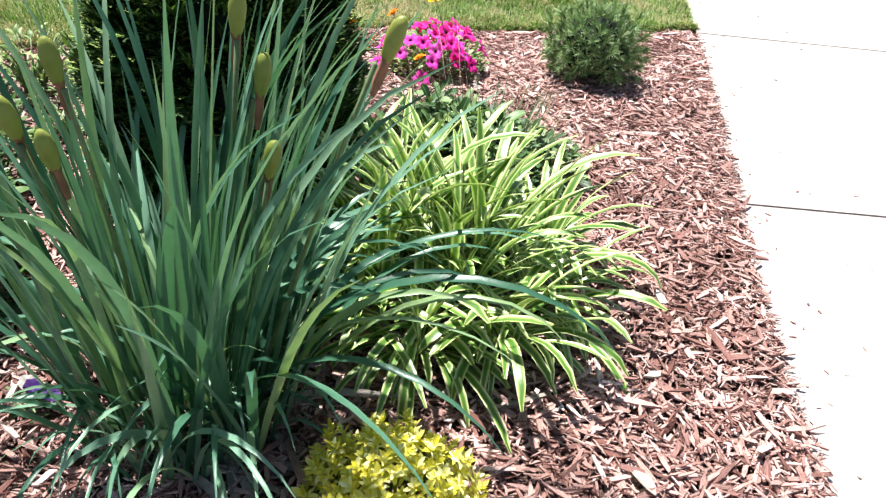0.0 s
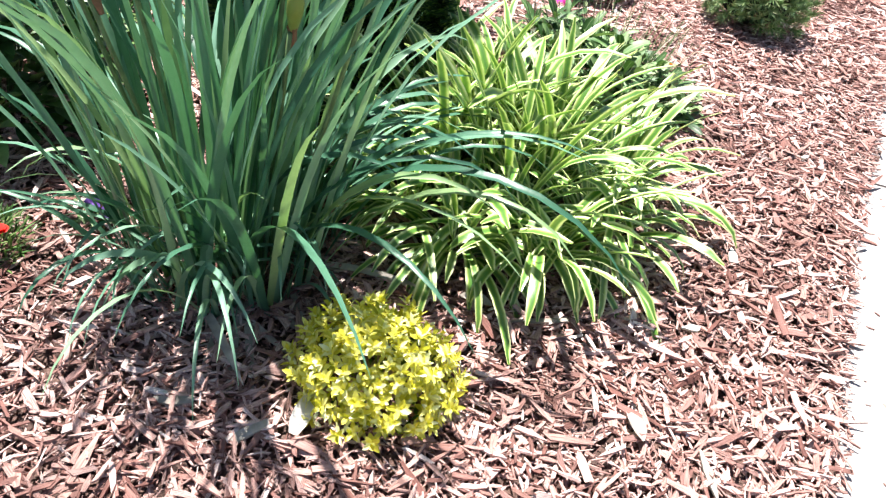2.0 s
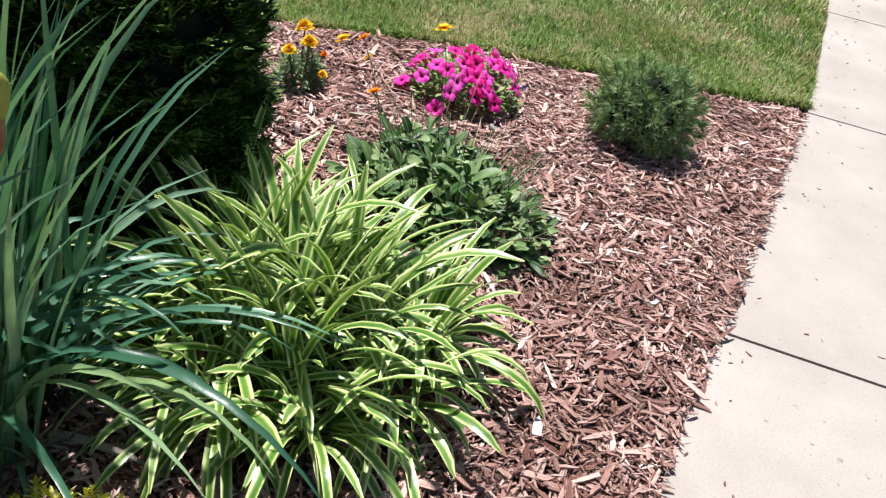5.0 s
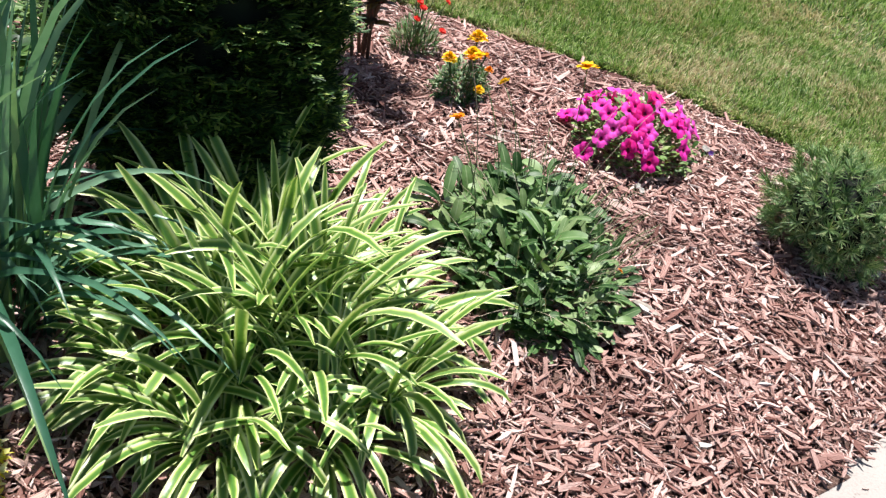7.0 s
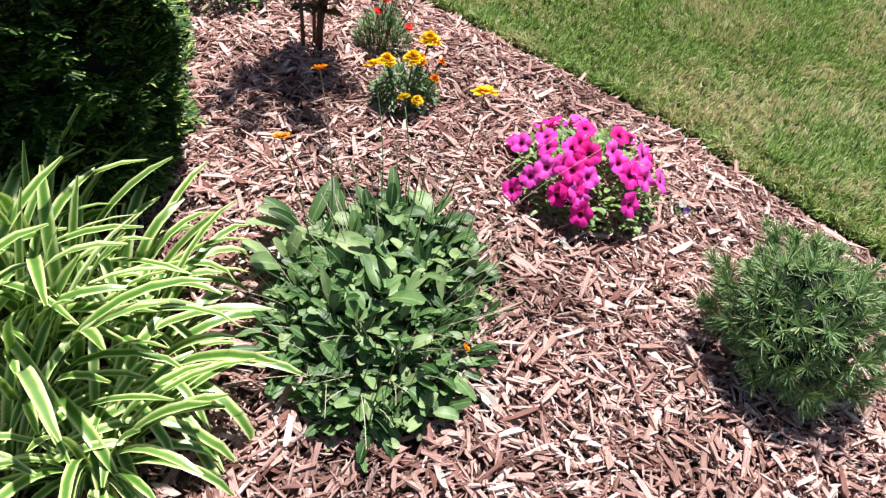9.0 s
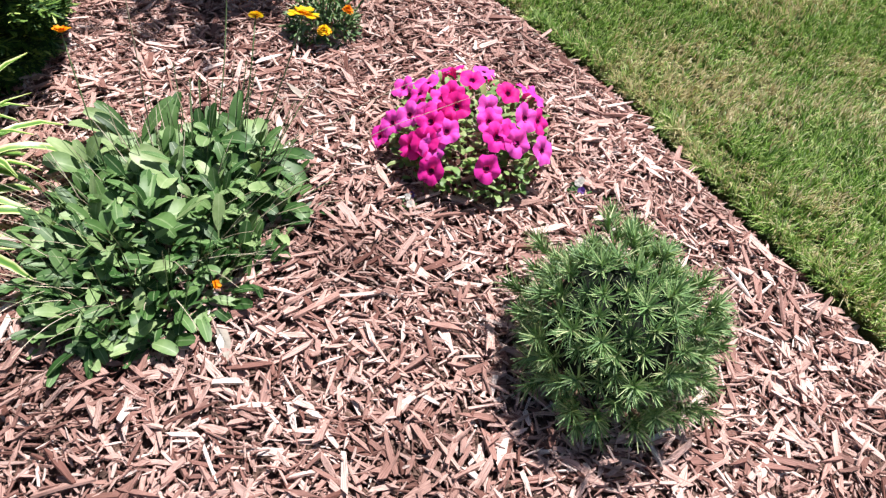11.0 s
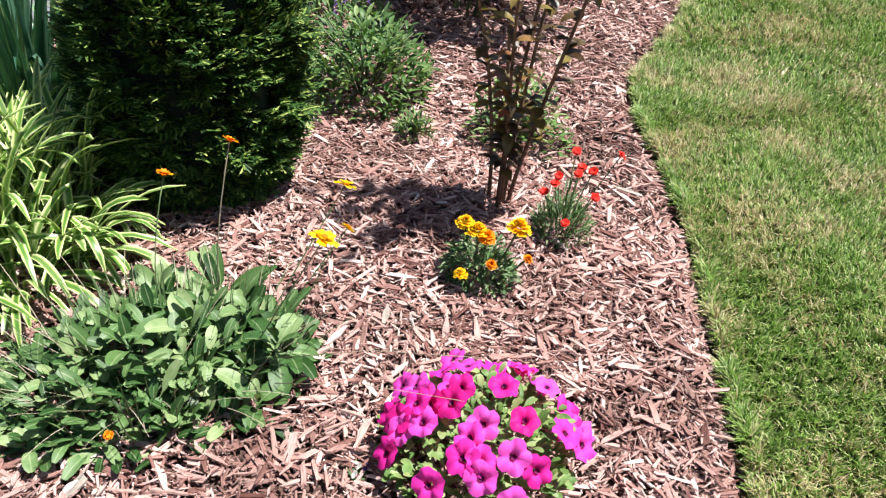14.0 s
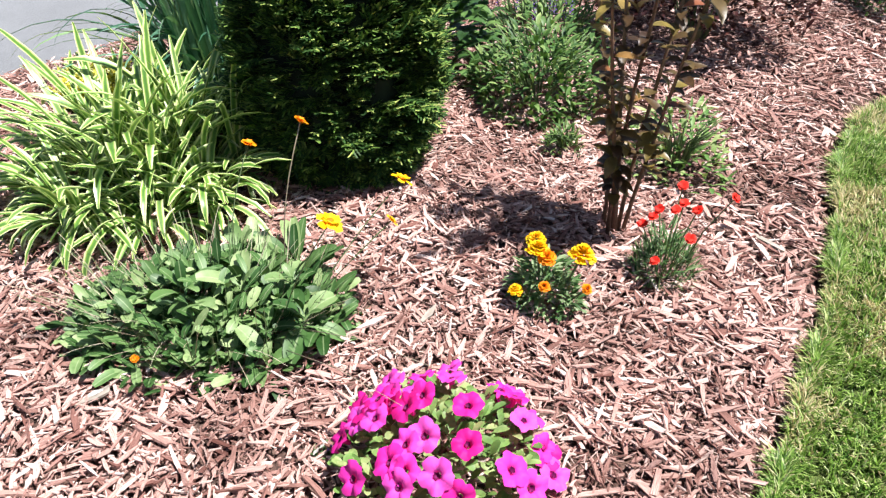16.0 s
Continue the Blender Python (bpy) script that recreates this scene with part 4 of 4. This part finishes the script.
def thuja(x, y):
    t = thing("arborvitae", x, y, "dense dark green rounded arborvitae shrub", "conifer shrub")
    H, R = 0.88, 0.295

    def rad(f):
        return R * (np.clip(1.03 - (np.abs(f - 0.45) / 0.58) ** 2.3, 0, 1)) ** 0.62

    # plain dark core: its colour stands in for shade between the sprays
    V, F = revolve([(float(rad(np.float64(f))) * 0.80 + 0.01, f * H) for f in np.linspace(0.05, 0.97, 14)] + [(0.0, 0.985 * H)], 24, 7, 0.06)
    part("inner_foliage", mesh_of("inner_foliage", V, F, INNER_SHADE), t)
    V, F = tube([(0, 0, -0.02), (0.01, 0, 0.1), (0, 0, 0.3)], [0.035, 0.03, 0.025], 8)
    part("trunk", mesh_of("trunk", V, F, BARK), t)
    tufts, each = 1000, 12
    n = tufts * each
    f0 = np.clip((np.arange(tufts) + U(0, 1, tufts)) / tufts * 0.985 + 0.012, 0.012, 1.0)
    a0 = (np.arange(tufts) * 2.39996 + U(-.5, .5, tufts)) % (2 * np.pi)
    lump0 = (1 + 0.12 * np.sin(5 * a0 + 11 * f0) * np.sin(13 * f0 + 2 * a0)) * U(0.80, 1.0, tufts)
    f = np.clip(np.repeat(f0, each) + U(-.028, .028, n), 0.01, 1.0)
    spread = 0.028 / np.maximum(rad(f), 0.06)
    a = np.repeat(a0, each) + U(-1, 1, n) * spread
    rr = rad(f) * np.repeat(lump0, each) * U(0.90, 1.02, n)
    base = np.stack([rr * np.cos(a), rr * np.sin(a), f * H], -1)
    pcs = []
    el0 = np.repeat(0.0 + 0.75 * f0 + U(-.3, .35, tufts), each) + U(-.3, .3, n)
    az0 = np.repeat(a0 + U(-.7, .7, tufts), each) + U(-.55, .55, n)
    Ls = U(0.036, 0.080, n)
    V0, F0, u0 = ribbons(base, az0, el0, U(-.2, .4, n), Ls, np.full(n, 0.0075), 2, lambda q: 1 - 0.4 * q, 0.2)
    pcs.append((V0, F0, u0))
    for sgn in (-1, 1):
        for fr in (0.12, 0.34, 0.56, 0.78):
            d = np.stack([np.cos(el0) * np.cos(az0), np.cos(el0) * np.sin(az0), np.sin(el0)], -1)
            b = base + d * (Ls * fr)[:, None]
            pcs.append(ribbons(b, az0 + sgn * U(0.5, 0.9, n), el0 + U(-.25, .25, n), U(-.2, .3, n), Ls * (0.6 - 0.36 * fr), np.full(n, 0.0074), 1, lambda q: 1 - 0.45 * q, 0.2))
    Vs, Fs, us, k = [], [], [], 0
    for v, fc, uq in pcs:
        Vs.append(v)
        Fs.append(fc + k)
        us.append(uq)
        k += len(v)
    part("foliage", mesh_of("foliage", np.concatenate(Vs), np.concatenate(Fs), THUJA, np.concatenate(us)), t)["kind"] = "stuff"


thuja(-1.385, -0.765)


def ovate(q):
    return np.clip(np.sin(np.pi * np.clip(q * 0.96 + 0.02, 0, 1) ** 0.85), 0.05, 1)


def crape_myrtle(x, y):
    t = thing("crape_myrtle", x, y, "young multi-stemmed crape myrtle with dark bronze leaves", "shrub")
    leaves = spear_set("leaf", 8, (0.048, 0.082), (0.026, 0.040), (-0.3, 0.4), (0.3, 0.9), BRONZE, S=5, profile=ovate, fold=0.35, twist=0.4)
    stems = [(0.00, 0.00, 0.10, -0.02, 1.05), (0.02, 0.01, 0.02, 0.10, 1.0), (-0.02, 0.01, -0.16, -0.03, 1.1), (0.01, -0.02, 0.09, -0.22, 0.95), (-0.01, 0.02, -0.05, 0.20, 0.9), (0.015, 0.0, 0.18, 0.12, 0.8)]
    for i, (bx, by, dx, dy, h) in enumerate(stems):
        dx, dy, h = dx * 1.35, dy * 1.35, h * 1.3
        pts = [Vector((bx + dx * q ** 1.5 + 0.012 * math.sin(6 * q + i), by + dy * q ** 1.5 + 0.012 * math.cos(5 * q + i), h * q - 0.02)) for q in np.linspace(0, 1, 9)]
        V, F = tube(pts, [0.007 - 0.0045 * q for q in np.linspace(0, 1, 9)], 6)
        s = part("stem", mesh_of("stem", V, F, BARK), t)
        for k in range(50):
            q = (0.22 if i not in (1, 3) else 0.13) + 0.78 * U(0, 1) ** 1.35
            j = min(int(q * 8), 7)
            p = pts[j].lerp(pts[j + 1], q * 8 - j)
            part("leaf", leaves[(k + i) % 8], s, spin(p.x, p.y, p.z, U(0, 6.28), U(0.75, 1.15), U(-0.5, 0.3)))


crape_myrtle(-1.98, -0.06)


def leafy_bush(name, x, y, label, category, R, H, n, L, W, material, up=(0.2, 1.2), profile=ovate, z0=0.01):
    t = thing(name, x, y, label, category)
    r, a = np.sqrt(U(0, 1, n)), U(0, 2 * np.pi, n)
    z = z0 + (H - z0) * np.sqrt(np.clip(1 - r ** 2, 0, 1)) * U(0.12, 1.0, n)
    lump = 1 + 0.12 * np.sin(3 * a + R * 20) + 0.07 * np.sin(7 * a)
    b = np.stack([R * r * lump * np.cos(a), R * r * lump * np.sin(a), z], -1)
    V, F, uv = ribbons(b, a + U(-1.2, 1.2, n), U(up[0], up[1], n), U(0.1, 1.0, n), U(*L, n), U(*W, n), 4, profile, 0.3)
    part("foliage", mesh_of("foliage", V, F, material, uv), t)["kind"] = "stuff"
    m = 26
    a = U(0, 6.28, m)
    pcs = []
    for k in range(m):
        d = Vector((math.cos(a[k]) * R * 0.7, math.sin(a[k]) * R * 0.7, H * U(0.6, 0.9)))
        V, F = tube([(d.x * 0.15, d.y * 0.15, -0.01), d * 0.55 + Vector((0, 0, 0.03)), d], [0.004, 0.003, 0.002], 5)
        pcs.append((V, F, None))
    V, F, uv = joined(pcs)
    part("stem_growth", mesh_of("stem_growth", V, F, STEM, uv), t)["kind"] = "stuff"
    return t


sage = leafy_bush("sage_bush", -2.18, -0.915, "bushy light green sage with slender leaves", "perennial", 0.25, 0.31, 1050, (0.03, 0.07), (0.010, 0.020), SAGE, (0.0, 1.3))
leafy_bush("seedling_tuft", -2.07, -0.53, "little tuft of grey-green seedling leaves", "seedling", 0.06, 0.10, 160, (0.02, 0.05), (0.005, 0.01), SAGE, (0.4, 1.4))
leafy_bush("coreopsis_plant", -2.36, -0.30, "airy light green coreopsis foliage", "perennial", 0.16, 0.24, 330, (0.025, 0.06), (0.008, 0.018), PETUNIA_LEAF, (0.1, 1.1))
leafy_bush("hydrangea_bush", -1.89, -1.39, "green shrub with broad pointed leaves", "shrub", 0.25, 0.62, 560, (0.06, 0.11), (0.035, 0.055), DARKLEAF, (0.0, 1.0))
leafy_bush("barberry_bush", -3.10, -1.22, "low dark maroon barberry bush over shaded mulch", "shrub", 0.42, 0.64, 3200, (0.025, 0.05), (0.015, 0.025), MAROON, (0.0, 1.2), z0=0.15)
leafy_bush("boxwood_bush", -4.2, -1.12, "dark green rounded boxwood beside the lawn edge", "shrub", 0.26, 0.34, 1500, (0.02, 0.035), (0.01, 0.016), DARKLEAF, (0.0, 1.2))
leafy_bush("golden_shrub", -4.5, -1.03, "golden-yellow leafy shrub beside the lawn edge", "shrub", 0.16, 0.24, 600, (0.02, 0.035), (0.01, 0.016), GOLD, (0.0, 1.2))


def salvia(x, y):
    t = thing("salvia_plant", x, y, "salvia with upright violet flower spikes", "salvia")
    for k in range(30):
        r, a = 0.30 * math.sqrt(U(0, 1)), U(0, 6.28)
        bx, by, h = r * math.cos(a), r * math.sin(a), U(0.34, 0.55)
        V, F = tube([(bx * 0.6, by * 0.6, 0), (bx * 0.8, by * 0.8, h * 0.5), (bx, by, h)], [0.0025, 0.002, 0.0015], 5)
        st = part("flower_stalk", mesh_of("flower_stalk", V, F, STEM), t)
        n = 52
        f = np.linspace(0, 1, n)
        b = np.stack([np.full(n, bx), np.full(n, by), h - 0.24 + 0.24 * f], -1)
        V, F, uv = ribbons(b, np.arange(n) * 2.4, U(0.2, 0.8, n), U(0, .5, n), 0.016 * (1 - 0.6 * f), np.full(n, 0.008), 2, ovate)
        part("flower_spike", mesh_of("flower_spike", V, F, PURPLE, uv), st)
    n = 500
    r, a = np.sqrt(U(0, 1, n)), U(0, 6.28, n)
    b = np.stack([0.26 * r * np.cos(a), 0.26 * r * np.sin(a), 0.24 * (1 - r ** 2) * U(0, 1, n)], -1)
    V, F, uv = ribbons(b, a, U(0.2, 1.2, n), U(0, 1, n), U(0.04, 0.07, n), U(0.012, 0.02, n), 4, ovate)
    part("foliage", mesh_of("foliage", V, F, SAGE, uv), t)["kind"] = "stuff"


salvia(-2.50, -1.45)


# ---- loose litter ----
def litter():
    V, F, uv = ribbons([(0, 0, 0.01)], [0.0], [0.25], [0.7], [0.13], [0.034], 6, lambda q: np.clip(0.5 + 0.6 * np.sin(q * 5), 0.25, 1), 0.5, 1.2, [0.9])
    ob = new("fallen_leaf", mesh_of("fallen_leaf", V, F, PALE, uv))
    ob.matrix_basis = spin(-0.70, -1.70, 0.018, 1.9)
    tagged(ob, "curled bleached dry leaf lying on the mulch", "dry leaf")
    V, F, uv = ribbons([(0, 0, 0.01)], [0.0], [0.1], [0.3], [0.075], [0.032], 5, ovate, 0.5, 1.2, [0.3])
    me = mesh_of("fallen_leaf", V, F, DRY, uv)
    for x, y, a in [(-0.66, -1.22, 0.3), (-0.72, -1.28, 2.0), (-0.20, -1.33, 2.4)]:
        ob = new("fallen_leaf", me)
        ob.matrix_basis = spin(x, y, 0.02, a)
        tagged(ob, "grey-brown dry leaf lying on the mulch", "dry leaf", "dry leaves on the mulch")
    for (p, q, s) in [((-1.02, 0.12, 0.12), (-1.20, 0.52, 0.30), 0), ((-0.98, 0.16, 0.10), (-1.12, 0.56, 0.27), 1)]:
        V, F = tube([p, (Vector(p) + Vector(q)) / 2 + Vector((0, 0, 0.02)), q], [0.0010, 0.0008, 0.0005], 5)
        o = Vector((core.location))
        part("flower_stalk", mesh_of("flower_stalk", V - np.array(list(o)), F, STRAW), core, label="dry straw-coloured stalk")


litter()


# ---- grass ----
def grass():
    pcs = []

    def blades(x, y, z, az, el, droop, L, W):
        """Bent blades that end in a point: two points at the foot, two at the bend, one at the tip."""
        n = len(x)
        d = np.stack([np.cos(az), np.sin(az)], -1)
        side = np.stack([-np.sin(az), np.cos(az), 0 * az], -1) * (W / 2)[:, None]
        foot = np.stack([x, y, z], -1)

        def reach(e, q):
            return np.concatenate([d * np.cos(e)[:, None], np.sin(e)[:, None]], -1) * (L * q)[:, None]

        mid = foot + reach(el, 0.55)
        tip = mid + reach(el - droop, 0.45)
        V = np.stack([foot - side, foot + side, mid + side * 0.8, mid - side * 0.8, tip], 1).reshape(-1, 3)
        k = (np.arange(n) * 5)[:, None]
        pcs.append((V, (np.array([[0, 1, 2, 3]]) + k), (np.array([[3, 2, 4]]) + k)))

    def field(n, x0, x1, y0, y1, keep, h, w):
        x, y = U(x0, x1, n), U(y0, y1, n)
        # blades gather in little tufts
        x, y = x + 0.012 * np.sin(57 * y + 3 * np.sin(31 * x)), y + 0.012 * np.sin(61 * x + 3 * np.sin(37 * y))
        k = keep(x, y)
        x, y = x[k], y[k]
        n = len(x)
        tall = 1 + 0.28 * np.sin(x * 9 + np.sin(y * 7)) * np.sin(y * 11 + 1.3 * np.sin(x * 6))
        drift = 2.2 * np.sin(3.1 * x + 1.7 * np.sin(2.3 * y)) + 1.8 * np.cos(2.9 * y + 0.5)
        blades(x, y, np.full(n, 0.003), drift + rng.normal(0, 1.3, n), U(0.75, 1.55, n), U(0.0, 1.0, n), U(*h, n) * tall, U(*w, n))

    def lawn_side(x, y):
        return ~inside(x, y, BED) & (x < walk_x(y) - 0.01) & (y > np.interp(x, [p[0] for p in LAWN_EDGE[::-1]], [p[1] for p in LAWN_EDGE[::-1]]) - 0.02)

    field(310000, -3.6, -0.1, -0.5, 2.3, lawn_side, (0.028, 0.054), (0.0028, 0.0050))
    field(90000, -5.5, -0.1, 1.8, 4.5, lawn_side, (0.03, 0.055), (0.004, 0.007))
    field(20000, -7.5, -0.3, 4.5, 9.0, lawn_side, (0.04, 0.07), (0.008, 0.013))
    field(90000, -6.0, -3.6, -1.3, 2.3, lawn_side, (0.03, 0.05), (0.004, 0.007))
    field(16000, 1.0, 5.0, -0.8, 9.0, lambda x, y: x > walk_x(y - 0.42) + 1.66, (0.04, 0.07), (0.008, 0.014))
    # ragged fringe along the cut edge of the bed
    P = np.array(LAWN_EDGE[:16])
    d = np.concatenate([[0], np.cumsum(np.linalg.norm(np.diff(P, axis=0), axis=1))])
    n = 21000
    s = U(0, d[-1], n)
    x, y = np.interp(s, d, P[:, 0]), np.interp(s, d, P[:, 1])
    off = U(0.0, 0.05, n) + 0.014 * np.sin(31 * s) * np.sin(13 * s + 1)
    long = 1 + 0.5 * np.sin(23 * s) * np.sin(9.7 * s)
    blades(x + 0.5 * off, y + 0.86 * off, np.full(n, -0.008), rng.normal(-2.1, 1.2, n), U(0.7, 1.5, n), U(0.2, 1.4, n), U(0.036, 0.068, n) * long, U(0.0026, 0.0046, n))
    V, quads, tris, k = [], [], [], 0
    for v, q, f in pcs:
        V.append(v)
        quads.append(q + k)
        tris.append(f + k)
        k += len(v)
    F = np.concatenate(quads).tolist() + np.concatenate(tris).tolist()
    ob = new("grass", mesh_of("grass", np.concatenate(V), F, GRASS))
    tagged(ob, "short mown lawn grass, green with straw-coloured patches", "grass", kind="stuff")


grass()


# ---- mulch chips ----
def chip_meshes(n):
    out = []
    for i in range(n):
        V, F, uv = chip_geometry(1, np.array([U(0.035, 0.085)]), np.array([U(0.006, 0.016)]), np.array([U(0.003, 0.007)]))
        out.append(mesh_of("bark_chip", V, F, CHIP, uv, smooth=False))
    return out


def chip_geometry(n, L, W, T):
    """Flat splinters of torn bark: long sides nearly straight, ends broken off at a slant, centred on the origin."""
    ox = np.array([-0.5, 0.0, 0.5, 0.5, 0.0, -0.5])
    oy = np.array([0.5, 0.5, 0.5, -0.5, -0.5, -0.5])
    slant = U(-0.10, 0.10, (n, 2))
    ox = ox[None] + np.stack([slant[:, 0], 0 * slant[:, 0], slant[:, 1], -slant[:, 1], 0 * slant[:, 0], -slant[:, 0]], -1) + U(-.05, .05, (n, 6))
    taper = np.where(rng.random((n, 2)) < 0.4, U(0.15, 0.5, (n, 2)), U(0.6, 1.0, (n, 2)))
    wide = np.stack([taper[:, 0], U(0.85, 1.1, n), taper[:, 1], taper[:, 1], U(0.85, 1.1, n), taper[:, 0]], -1)
    skew = np.stack([U(-.15, .15, n), 0 * slant[:, 0], U(-.15, .15, n)], -1)
    oy = oy[None] * wide + skew[:, [0, 1, 2, 2, 1, 0]]
    z = (U(-0.22, 0.22, n)[:, None] * 4 * ox ** 2) * 0.25
    hump = np.array([0, 1, 0, 0, 1, 0])[None] * U(0.0, 0.35, (n, 1))
    up = np.stack([ox * L[:, None], oy * W[:, None], z * W[:, None] + T[:, None] * (U(0.25, 0.6, (n, 6)) + hump)], -1)
    dn = np.stack([ox * L[:, None] * 0.98, oy * W[:, None] * 0.96, z * W[:, None] - T[:, None] * U(0.3, 0.6, (n, 6))], -1)
    V = np.concatenate([up, dn], 1).reshape(-1, 3)
    quad = np.array([(0, 5, 4, 1), (1, 4, 3, 2)] + [(k, (k + 1) % 6, (k + 1) % 6 + 6, k + 6) for k in range(6)])
    F = (quad[None] + (np.arange(n) * 12)[:, None, None]).reshape(-1, 4).tolist()
    uv = np.concatenate([np.stack([oy + 0.5, ox + 0.5], -1)] * 2, 1).reshape(-1, 2) + np.repeat(U(0, 9, (n, 2)), 12, 0)
    return V, F, uv


def rough_flow(x, y):
    """The way most splinters lie, which drifts over the bed."""
    return 1.2 * np.sin(4.1 * x + 0.6 + 1.5 * np.sin(5.3 * y)) + 1.1 * np.cos(4.7 * y - 0.4 + 1.3 * np.sin(6.1 * x))


def mulch():
    def spots(n, x0, x1, y0, y1):
        x, y = U(x0, x1, n), U(y0, y1, n)
        k = inside(x + 0.012, y, BED) & inside(x, y + 0.01, BED)
        k &= (edge_distance(x, y) > 0.03) | (rng.random(n) < 0.35)
        return x[k], y[k]

    def spill(n):
        """Chips that have slid over the edge of the footpath."""
        y = U(-1.7, 1.75, n)
        return walk_x(y) + rng.normal(-0.006, 0.010, n), y

    sets = [spots(71000, -2.2, 0.16, -2.4, 1.9), spots(34000, -4.4, -2.0, -2.6, 0.7), spots(6000, -6.5, -4.3, -3.6, -0.6)]
    sets += [spots(26000, -2.2, 0.16, -2.4, 1.9), spill(1100)]
    sizes = [0.93, 1.05, 1.6, 0.5, 0.7]
    Vs, Fs, us, k = [], [], [], 0
    for (x, y), sc in zip(sets, sizes):
        n = len(x)
        pick = rng.random(n)
        fine, large = pick < 0.66, pick > 0.955
        L = np.where(fine, U(0.012, 0.042, n), np.where(large, U(0.05, 0.105, n), U(0.022, 0.07, n))) * sc
        W = np.where(fine, U(0.0025, 0.0065, n), np.where(large, U(0.010, 0.020, n), U(0.0055, 0.0125, n))) * sc
        W = np.minimum(W, L * 0.55)
        T = np.minimum(W * 0.5, U(0.0025, 0.006, n))
        V, F, uv = chip_geometry(n, L, W, T)
        az = rough_flow(x, y) + rng.normal(0, 1.05, n)
        pitch, roll = rng.normal(0, 0.20, n), rng.normal(0, 0.38, n)
        v = V.reshape(n, 12, 3)
        cr, sr, cp, sp, ca, sa = (f(a)[:, None] for a in (roll, pitch, az) for f in (np.cos, np.sin))
        X, Y, Z = v[..., 0], v[..., 1], v[..., 2]
        Y, Z = Y * cr - Z * sr, Y * sr + Z * cr
        X, Z = X * cp + Z * sp, -X * sp + Z * cp
        X, Y = X * ca - Y * sa, X * sa + Y * ca
        z0 = bed_height(x, y) + 0.001 + 0.027 * rng.random(n) ** 0.8
        v = np.stack([X + x[:, None], Y + y[:, None], Z + z0[:, None]], -1)
        Vs.append(v.reshape(-1, 3))
        Fs += [tuple(a + k for a in f) for f in F]
        us.append(uv)
        k += 12 * n
    ob = new("bark_litter", mesh_of("bark_litter", np.concatenate(Vs), Fs, CHIP, np.concatenate(us), smooth=False))
    ob.parent = bed
    ob["kind"] = "stuff"
    # larger chips that can be picked out singly
    for x, y, a, L, W, m in [(-0.225, -0.978, 0.4, 0.04, 0.02, PALE),
                             (-0.224, -0.665, 1.9, 0.055, 0.022, PALE),
                             (-0.491, -1.173, 0.7, 0.13, 0.012, DRY),
                             (-0.075, -0.807, 2.1, 0.13, 0.02, CHIP),
                             (-0.080, -1.320, 2.2, 0.1, 0.018, DRY),
                             (-0.763, -1.738, 1.2, 0.07, 0.02, DRY),
                             (-0.906, -1.770, 0.6, 0.06, 0.02, DRY),
                             (-0.250, -1.083, 0.1, 0.09, 0.018, CHIP),
                             (-2.344, 0.163, 1.9, 0.1, 0.016, DRY),
                             (-1.433, 1.056, 1.0, 0.03, 0.014, PALE),
                             (-0.561, 0.082, 0.3, 0.05, 0.014, PALE),
                             (-1.284, 0.567, 0.9, 0.08, 0.015, DRY),
                             (-0.56, 0.09, 0.3, 0.075, 0.024, DRY),
                             (-1.34, 0.12, 0.6, 0.07, 0.020, DRY),
                             (-0.48, 0.11, 1.7, 0.05, 0.012, PALE),
                             (-0.18, -0.06, 1.2, 0.03, 0.014, PALE),
                             (-1.39, -0.22, 2.3, 0.05, 0.013, PALE),
                             (-1.20, 0.10, 0.2, 0.085, 0.018, CHIP),
                             (-2.31, 0.17, 1.3, 0.12, 0.018, CHIP),
                             (-1.05, 0.36, 0.5, 0.09, 0.017, CHIP)]:
        V, F, uv = chip_geometry(1, np.array([L]), np.array([W]), np.array([0.006]))
        part("bark_chip", mesh_of("bark_chip", V, F, m, uv, smooth=False), bed, Matrix.Translation((x, y, float(bed_height(x, y)) + 0.026)) @ Matrix.Rotation(a, 4, "Z"))
    ms = chip_meshes(14)
    x, y = U(-1.9, 0.05, 900), U(-1.75, 1.5, 900)
    ok = inside(x, y, BED)
    x, y = x[ok][:285], y[ok][:285]
    for i in range(len(x)):
        part("bark_chip", ms[i % 14], bed, Matrix.Translation((x[i], y[i], float(bed_height(x[i], y[i])) + U(0.018, 0.024))) @ Euler((rng.normal(0, .2), rng.normal(0, .12), U(0, 6.28))).to_matrix().to_4x4() @ Matrix.Scale(U(0.9, 1.35), 4))


mulch()


def crumbs():
    n = 90
    y = U(-1.2, 4.5, n)
    x = walk_x(y) + 0.02 + rng.exponential(0.16, n).clip(0, 1.3)
    V, F, uv = chip_geometry(n, U(0.005, 0.02, n), U(0.002, 0.005, n), U(0.0015, 0.003, n))
    a = U(0, 6.28, n)[:, None]
    v = V.reshape(n, 12, 3)
    v = np.stack([v[..., 0] * np.cos(a) - v[..., 1] * np.sin(a) + x[:, None], v[..., 0] * np.sin(a) + v[..., 1] * np.cos(a) + y[:, None], v[..., 2] + 0.0085], -1)
    ob = part("bark_crumb", mesh_of("bark_crumb", v.reshape(-1, 3), F, CHIP, uv, smooth=False), pavement)
    ob["kind"] = "stuff"


crumbs()
